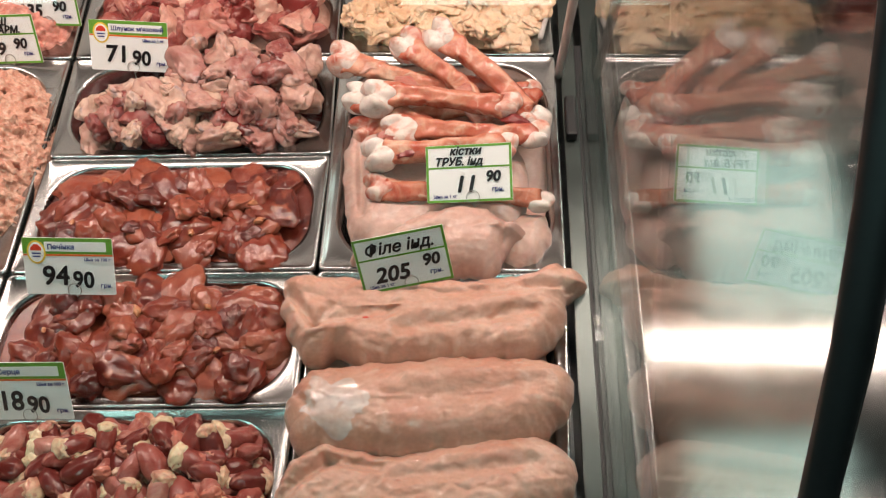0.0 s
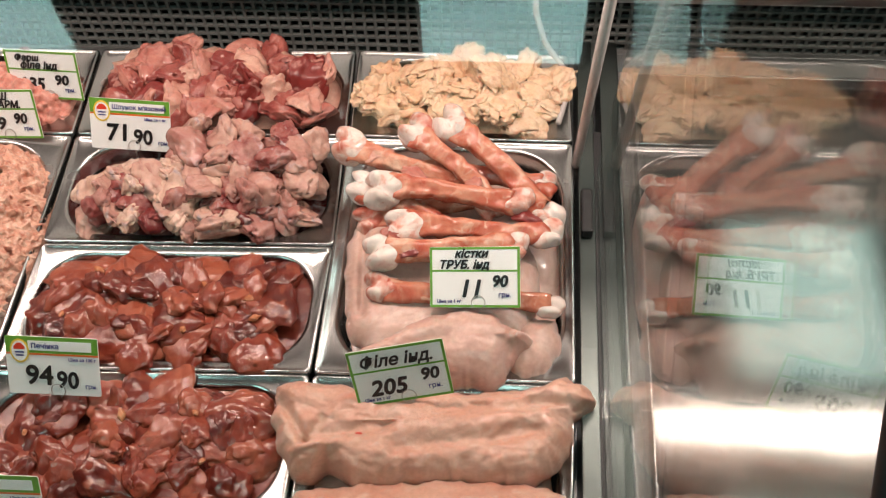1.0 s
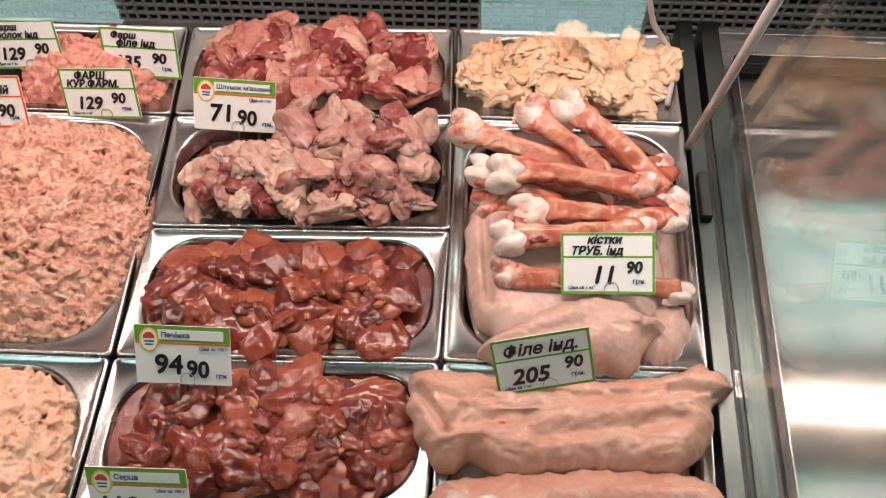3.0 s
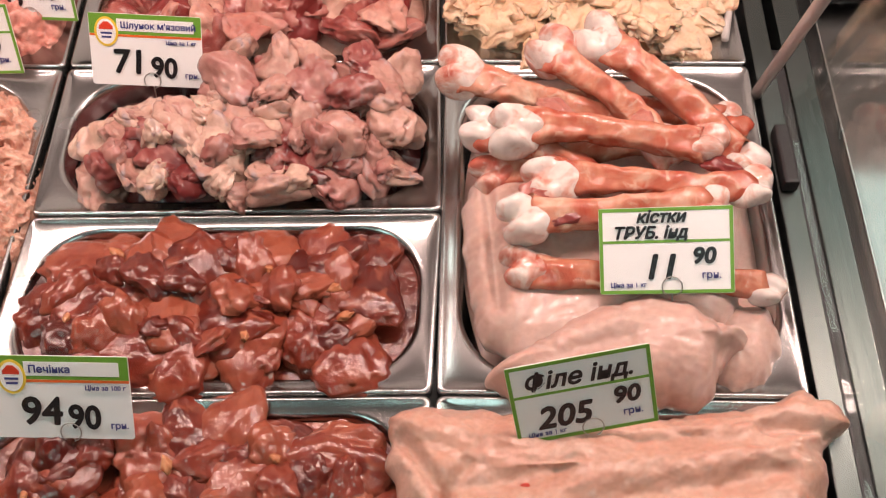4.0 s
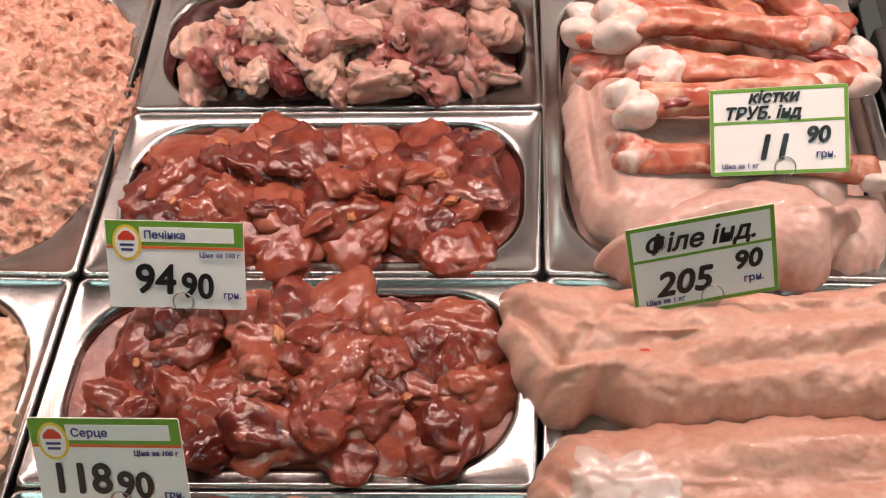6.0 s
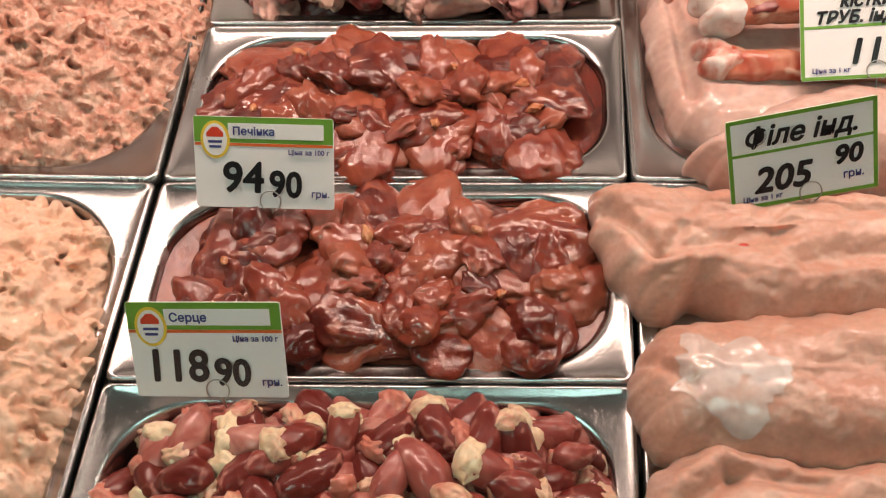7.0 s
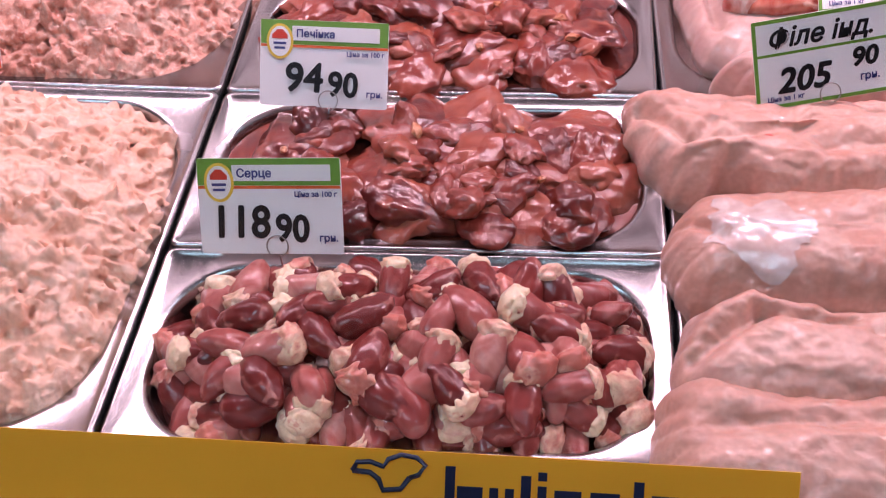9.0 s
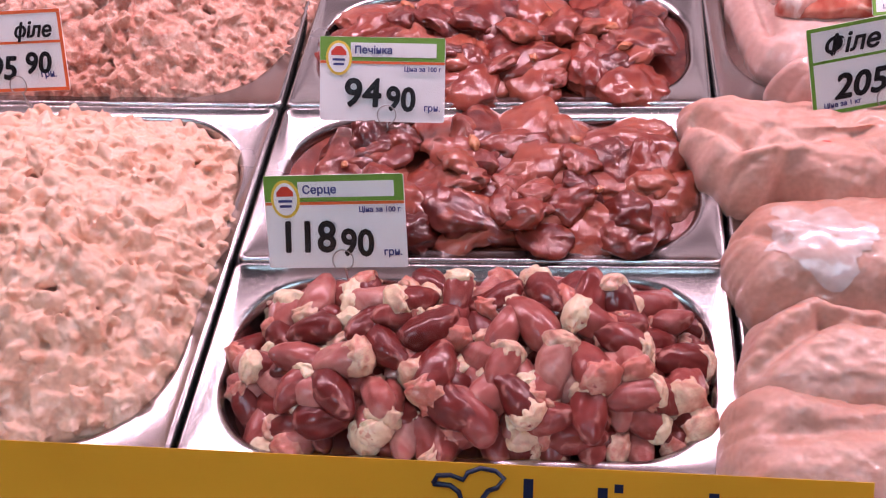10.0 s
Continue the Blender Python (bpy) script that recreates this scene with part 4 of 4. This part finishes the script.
muscle(421, [(0.388, -0.156), (0.42, -0.135), (0.47, -0.10), (0.52, -0.084), (0.555, -0.093), (0.578, -0.112), (0.602, -0.122), (0.592, -0.133), (0.578, -0.138), (0.567, -0.174), (0.50, -0.18), (0.42, -0.174)],
       0.944, THIGH, PALE_LABEL, 0.886, 0.034, 0.0020, 0.0005, [(0.43, -0.152, 0.50, -0.135, 0.004, 0.008), (0.572, -0.118, 0.568, -0.16, 0.005, 0.004)], (0.06, 0.05))
muscle(422, [(0.575, -0.085), (0.62, -0.080), (0.630, -0.115), (0.615, -0.152), (0.58, -0.163), (0.555, -0.13)], 0.918, THIGH, PALE_LABEL, 0.880, 0.03, 0.003, 0.0005)
pan_heap("fillet_mass", (XC0 + 0.014, XC1 - 0.016, -0.495, -0.185), 0.875, 0.895, 61, FILLET, "lower layer of turkey fillets in a steel pan", "fillet")
muscle(411, [(0.320, -0.178), (0.325, -0.24), (0.345, -0.28), (0.37, -0.298), (0.392, -0.276), (0.42, -0.302), (0.50, -0.288), (0.60, -0.290), (0.638, -0.25), (0.640, -0.208), (0.668, -0.188), (0.655, -0.174),
             (0.632, -0.162), (0.60, -0.178), (0.50, -0.190), (0.40, -0.184)], 0.944, FILLET, BREAST, 0.888, 0.034, 0.0060, 0.0022,
       [(0.333, -0.210, 0.366, -0.258, 0.007, 0.005), (0.366, -0.258, 0.380, -0.236, 0.005, 0.005), (0.380, -0.252, 0.450, -0.238, 0.005, 0.008), (0.352, -0.272, 0.400, -0.262, -0.004, 0.006),
        (0.595, -0.202, 0.645, -0.204, 0.009, 0.006), (0.46, -0.262, 0.60, -0.238, 0.006, 0.009), (0.50, -0.215, 0.60, -0.212, 0.004, 0.007)], (0.015, -0.10))
breast = muscle(413, [(0.356, -0.306), (0.341, -0.34), (0.347, -0.385), (0.368, -0.399), (0.42, -0.405), (0.52, -0.403), (0.60, -0.387), (0.642, -0.345), (0.642, -0.30), (0.59, -0.285), (0.50, -0.288), (0.40, -0.300)],
                0.957, FILLET, BREAST, 0.888, 0.040, 0.0032, 0.0010, [(0.350, -0.335, 0.375, -0.362, 0.004, 0.004), (0.45, -0.35, 0.60, -0.33, 0.003, 0.012)])
membrane(breast, 3, 0.398, -0.352, 0.036, 0.024, -20)
muscle(414, [(0.392, -0.379), (0.36, -0.398), (0.345, -0.42), (0.336, -0.45), (0.36, -0.485), (0.45, -0.488), (0.56, -0.478), (0.632, -0.45), (0.647, -0.40), (0.60, -0.37), (0.52, -0.382), (0.44, -0.400)],
       0.951, FILLET, BREAST, 0.888, 0.034, 0.0055, 0.0022, [(0.352, -0.446, 0.395, -0.412, 0.008, 0.006), (0.395, -0.412, 0.445, -0.418, 0.007, 0.006), (0.345, -0.430, 0.390, -0.396, -0.004, 0.006), (0.46, -0.43, 0.60, -0.41, 0.004, 0.008)])
muscle(415, [(0.323, -0.50), (0.330, -0.465), (0.349, -0.453), (0.40, -0.464), (0.50, -0.457), (0.60, -0.458), (0.642, -0.48), (0.637, -0.53), (0.58, -0.553), (0.45, -0.560), (0.35, -0.553), (0.326, -0.53)],
       0.957, FILLET, BREAST, 0.888, 0.036, 0.0045, 0.0016, [(0.36, -0.50, 0.46, -0.49, 0.004, 0.007)])
bpy.context.view_layer.update()
spot = thing("meat_scrap", lump(302, 0.0034, 0.0022, 0.0012, 3, 0.3), RED_MEAT, "tiny red blood spot on a turkey fillet", "meat")
struck, place, *_ = bpy.context.scene.ray_cast(bpy.context.evaluated_depsgraph_get(), Vector((0.421, -0.250, 1.05)), Vector((0, 0, -1)))
spot.matrix_world = pose(0.421, -0.250, place.z if struck else 0.945)

# ---- price tags ----


def lettering(text, size, bold=0.0, shear=0.0):
    """Letters as a mesh; bold thickens every stroke by that much on each side."""
    c = bpy.data.curves.new("lettering", "FONT")
    c.body, c.size, c.shear, c.extrude, c.resolution_u = text, size, shear, 0.0001, 3
    c.align_x, c.align_y = "LEFT", "BOTTOM_BASELINE"
    o = new("lettering", c)
    flat = bpy.data.meshes.new_from_object(o.evaluated_get(bpy.context.evaluated_depsgraph_get()))
    bpy.data.objects.remove(o)
    vs = np.array([v.co[:] for v in flat.vertices])
    fs = [list(p.vertices) for p in flat.polygons]
    steps = [(bold * math.cos(k * math.pi / 4), bold * math.sin(k * math.pi / 4), 0.00002 * k) for k in range(8)]
    me = bpy.data.meshes.new("lettering")
    me.from_pydata(np.concatenate([vs + np.array(d) for d in steps]).tolist(), [], [[n + k * len(vs) for n in f] for k in range(8) for f in fs])
    return me


def words(tag, text, x, y, size, mat, bold=0.0, shear=0.0, turn=0.0, wide=1.0):
    me = lettering(text, size, bold, shear)
    me.materials.clear()
    me.materials.append(mat)
    o = part("lettering", me, mat, tag)
    o.matrix_basis = pose(x, y, 0.0013, 0, 0, turn) @ Matrix.Diagonal((wide, 1, 1, 1))
    return o


def plate(tag, name, x0, x1, y0, y1, mat, z0=0.0004, z1=0.0008, label=""):
    return part(name, box(x0, x1, y0, y1, z0, z1), mat, tag, label, False)


def tag_base(c, turn, label):
    e = empty("price_tag", (0, 0, 0), label, "price tag", "price tags")
    e.matrix_world = pose(*c, *turn)
    part("card", loft([(rounded(-0.05, 0.05, -0.033, 0.033, 0.002, 3), -0.0004), (rounded(-0.05, 0.05, -0.033, 0.033, 0.002, 3), 0.0004)]), CARD, e, "", False)
    ring = [(0.004 + 0.0075 * math.cos(t), -0.0275 + 0.0075 * math.sin(t), 0.0016) for t in [k * 2 * math.pi / 22 - 1.3 for k in range(20)]]
    part("wire_ring", tube(ring, 0.0005, 6), WIRE, e, "thin bent wire ring")
    part("pin", tube([(0.004, -0.031, -0.0012), (0.004, -0.05, -0.012), (0.004, -0.066, -0.020)], 0.0007, 6), WIRE, e)
    return e


def brand_tag(c, turn, name, unit, price, label, edge=GREEN):
    e = tag_base(c, turn, label)
    plate(e, "band", -0.0495, 0.0495, 0.0145, 0.0328, edge)
    plate(e, "name_field", -0.025, 0.043, 0.0175, 0.0285, CARD, 0.0008, 0.0011)
    plate(e, "line", -0.0495, 0.0495, 0.0122, 0.0142, ORANGE)
    oval = [(-0.0345 + 0.0105 * math.cos(t), 0.0165 + 0.0135 * math.sin(t)) for t in [k * math.pi / 12 for k in range(24)]]
    logo = part("logo", loft([(oval, 0.0009), (oval, 0.0012)]), YELLOW, e, "yellow oval logo", False)
    oval = [(-0.0345 + 0.0085 * math.cos(t), 0.0165 + 0.0115 * math.sin(t)) for t in [k * math.pi / 12 for k in range(24)]]
    part("logo_field", loft([(oval, 0.0012), (oval, 0.0014)]), CARD, logo, "", False)
    roof = [(-0.0405, 0.0185), (-0.0285, 0.0185), (-0.0285, 0.0215), (-0.0325, 0.0255), (-0.0365, 0.0255), (-0.0405, 0.0215)]
    part("logo_roof", loft([(roof, 0.0014), (roof, 0.0016)]), RED, logo, "", False)
    plate(logo, "logo_bar", -0.0395, -0.0295, 0.0142, 0.0160, BLUE, 0.0014, 0.0016)
    plate(logo, "logo_bar", -0.0388, -0.0302, 0.0106, 0.0124, BLUE, 0.0014, 0.0016)
    words(e, name, -0.022, 0.0202, 0.0080, BLUE, 0.0002)
    words(e, unit, 0.0175, 0.0068, 0.0050, BLUE, 0.00014)
    words(e, price[0], -0.031 if len(price[0]) < 3 else -0.042, -0.021, 0.031, INK, 0.0008, 0.06, 0, 0.98 if len(price[0]) < 3 else 0.90)
    words(e, price[1], 0.003, -0.0235, 0.0265, INK, 0.0008, 0.0, -2, 0.90)
    words(e, "грн.", 0.0335, -0.024, 0.0072, BLUE, 0.00014)
    return e


def frame_tag(c, turn, rows, price, label, edge=GREEN, low=False):
    e = tag_base(c, turn, label)
    for x0, x1, y0, y1 in ((-0.0497, 0.0497, 0.0300, 0.0327), (-0.0497, 0.0497, -0.0327, -0.0300), (-0.0497, -0.0470, -0.0299, 0.0299), (0.0470, 0.0497, -0.0299, 0.0299), (-0.0469, 0.0469, 0.0060, 0.0080)):
        plate(e, "border", x0, x1, y0, y1, edge)
    for text, x, y, size in rows:
        words(e, text, x, y, size, INK, 0.0005, 0.28)
    words(e, price[0], *price[1], INK, 0.0008, 0.22)
    words(e, price[2], *price[3], INK, 0.0007, 0.16)
    words(e, "грн.", 0.026, -0.0215, 0.0078, BLUE, 0.00014)
    words(e, "Ціна за 1 кг", -0.042, -0.0275, 0.0050, BLUE, 0.00014)
    return e


brand_tag((0.085, 0.152, 0.937), (58.3, 5.9, 2.4), "Шлунок м'язовий", "Ціна за 1 кг", ("71", "90"), "white price card for gizzards with a green band, 71.90")
brand_tag((0.088, -0.192, 0.944), (50.6, 1.0, 0.3), "Печінка", "Ціна за 100 г", ("94", "90"), "white price card for liver with a green band, 94.90")
brand_tag((0.074, -0.343, 0.943), (53.8, -4.0, -0.6), "Серце", "Ціна за 100 г", ("118", "90"), "white price card for hearts with a green band, 118.90")
frame_tag((0.530, -0.073, 0.964), (34.7, -9.6, -3.5), [("кістки", -0.022, 0.0215, 0.0125), ("ТРУБ. інд", -0.040, 0.0095, 0.0125)],
          ("11", (-0.018, -0.021, 0.026), "90", (0.019, -0.010, 0.017)), "green-framed price card for turkey bones, 11.90")
frame_tag((0.460, -0.195, 0.969), (59.1, -8.0, 8.6), [("Філе інд.", -0.040, 0.0120, 0.0185)],
          ("205", (-0.034, -0.0215, 0.0255), "90", (0.020, -0.0105, 0.019)), "green-framed price card for turkey fillet, 205.90")
frame_tag((-0.090, 0.170, 0.930), (62, -6.1, -3.6), [("ФАРШ", -0.030, 0.0195, 0.0135), ("КУР.ФАРМ.", -0.042, 0.0090, 0.0130)],
          ("129", (-0.034, -0.020, 0.023), "90", (0.014, -0.012, 0.019)), "green-framed price card for mince, 129.90")
frame_tag((-0.046, 0.225, 0.946), (66, -1.8, -4.1), [("Фарш", -0.036, 0.0195, 0.0120), ("філе інд", -0.030, 0.0090, 0.0135)],
          ("135", (-0.036, -0.020, 0.023), "90", (0.014, -0.012, 0.019)), "green-framed price card for fillet mince, 135.90")
frame_tag((-0.200, 0.235, 0.945), (66, -6, -2.4), [("Фарш", -0.036, 0.0195, 0.0120), ("молок інд", -0.036, 0.0090, 0.0125)],
          ("129", (-0.036, -0.020, 0.023), "90", (0.014, -0.012, 0.019)), "green-framed price card for turkey mince, 129.90")
frame_tag((-0.212, 0.130, 0.955), (60, -6, -3), [("домашній", -0.032, 0.0110, 0.0135)],
          ("129", (-0.036, -0.022, 0.026), "90", (0.012, -0.018, 0.022)), "orange-edged price card beside the red mince, 129.90", ORANGE)
frame_tag((-0.224, -0.175, 0.955), (55, -5, -2), [("філе", 0.006, 0.0110, 0.0165)],
          ("95", (-0.022, -0.022, 0.026), "90", (0.012, -0.018, 0.024)), "orange-edged price card beside the pale mince", ORANGE)
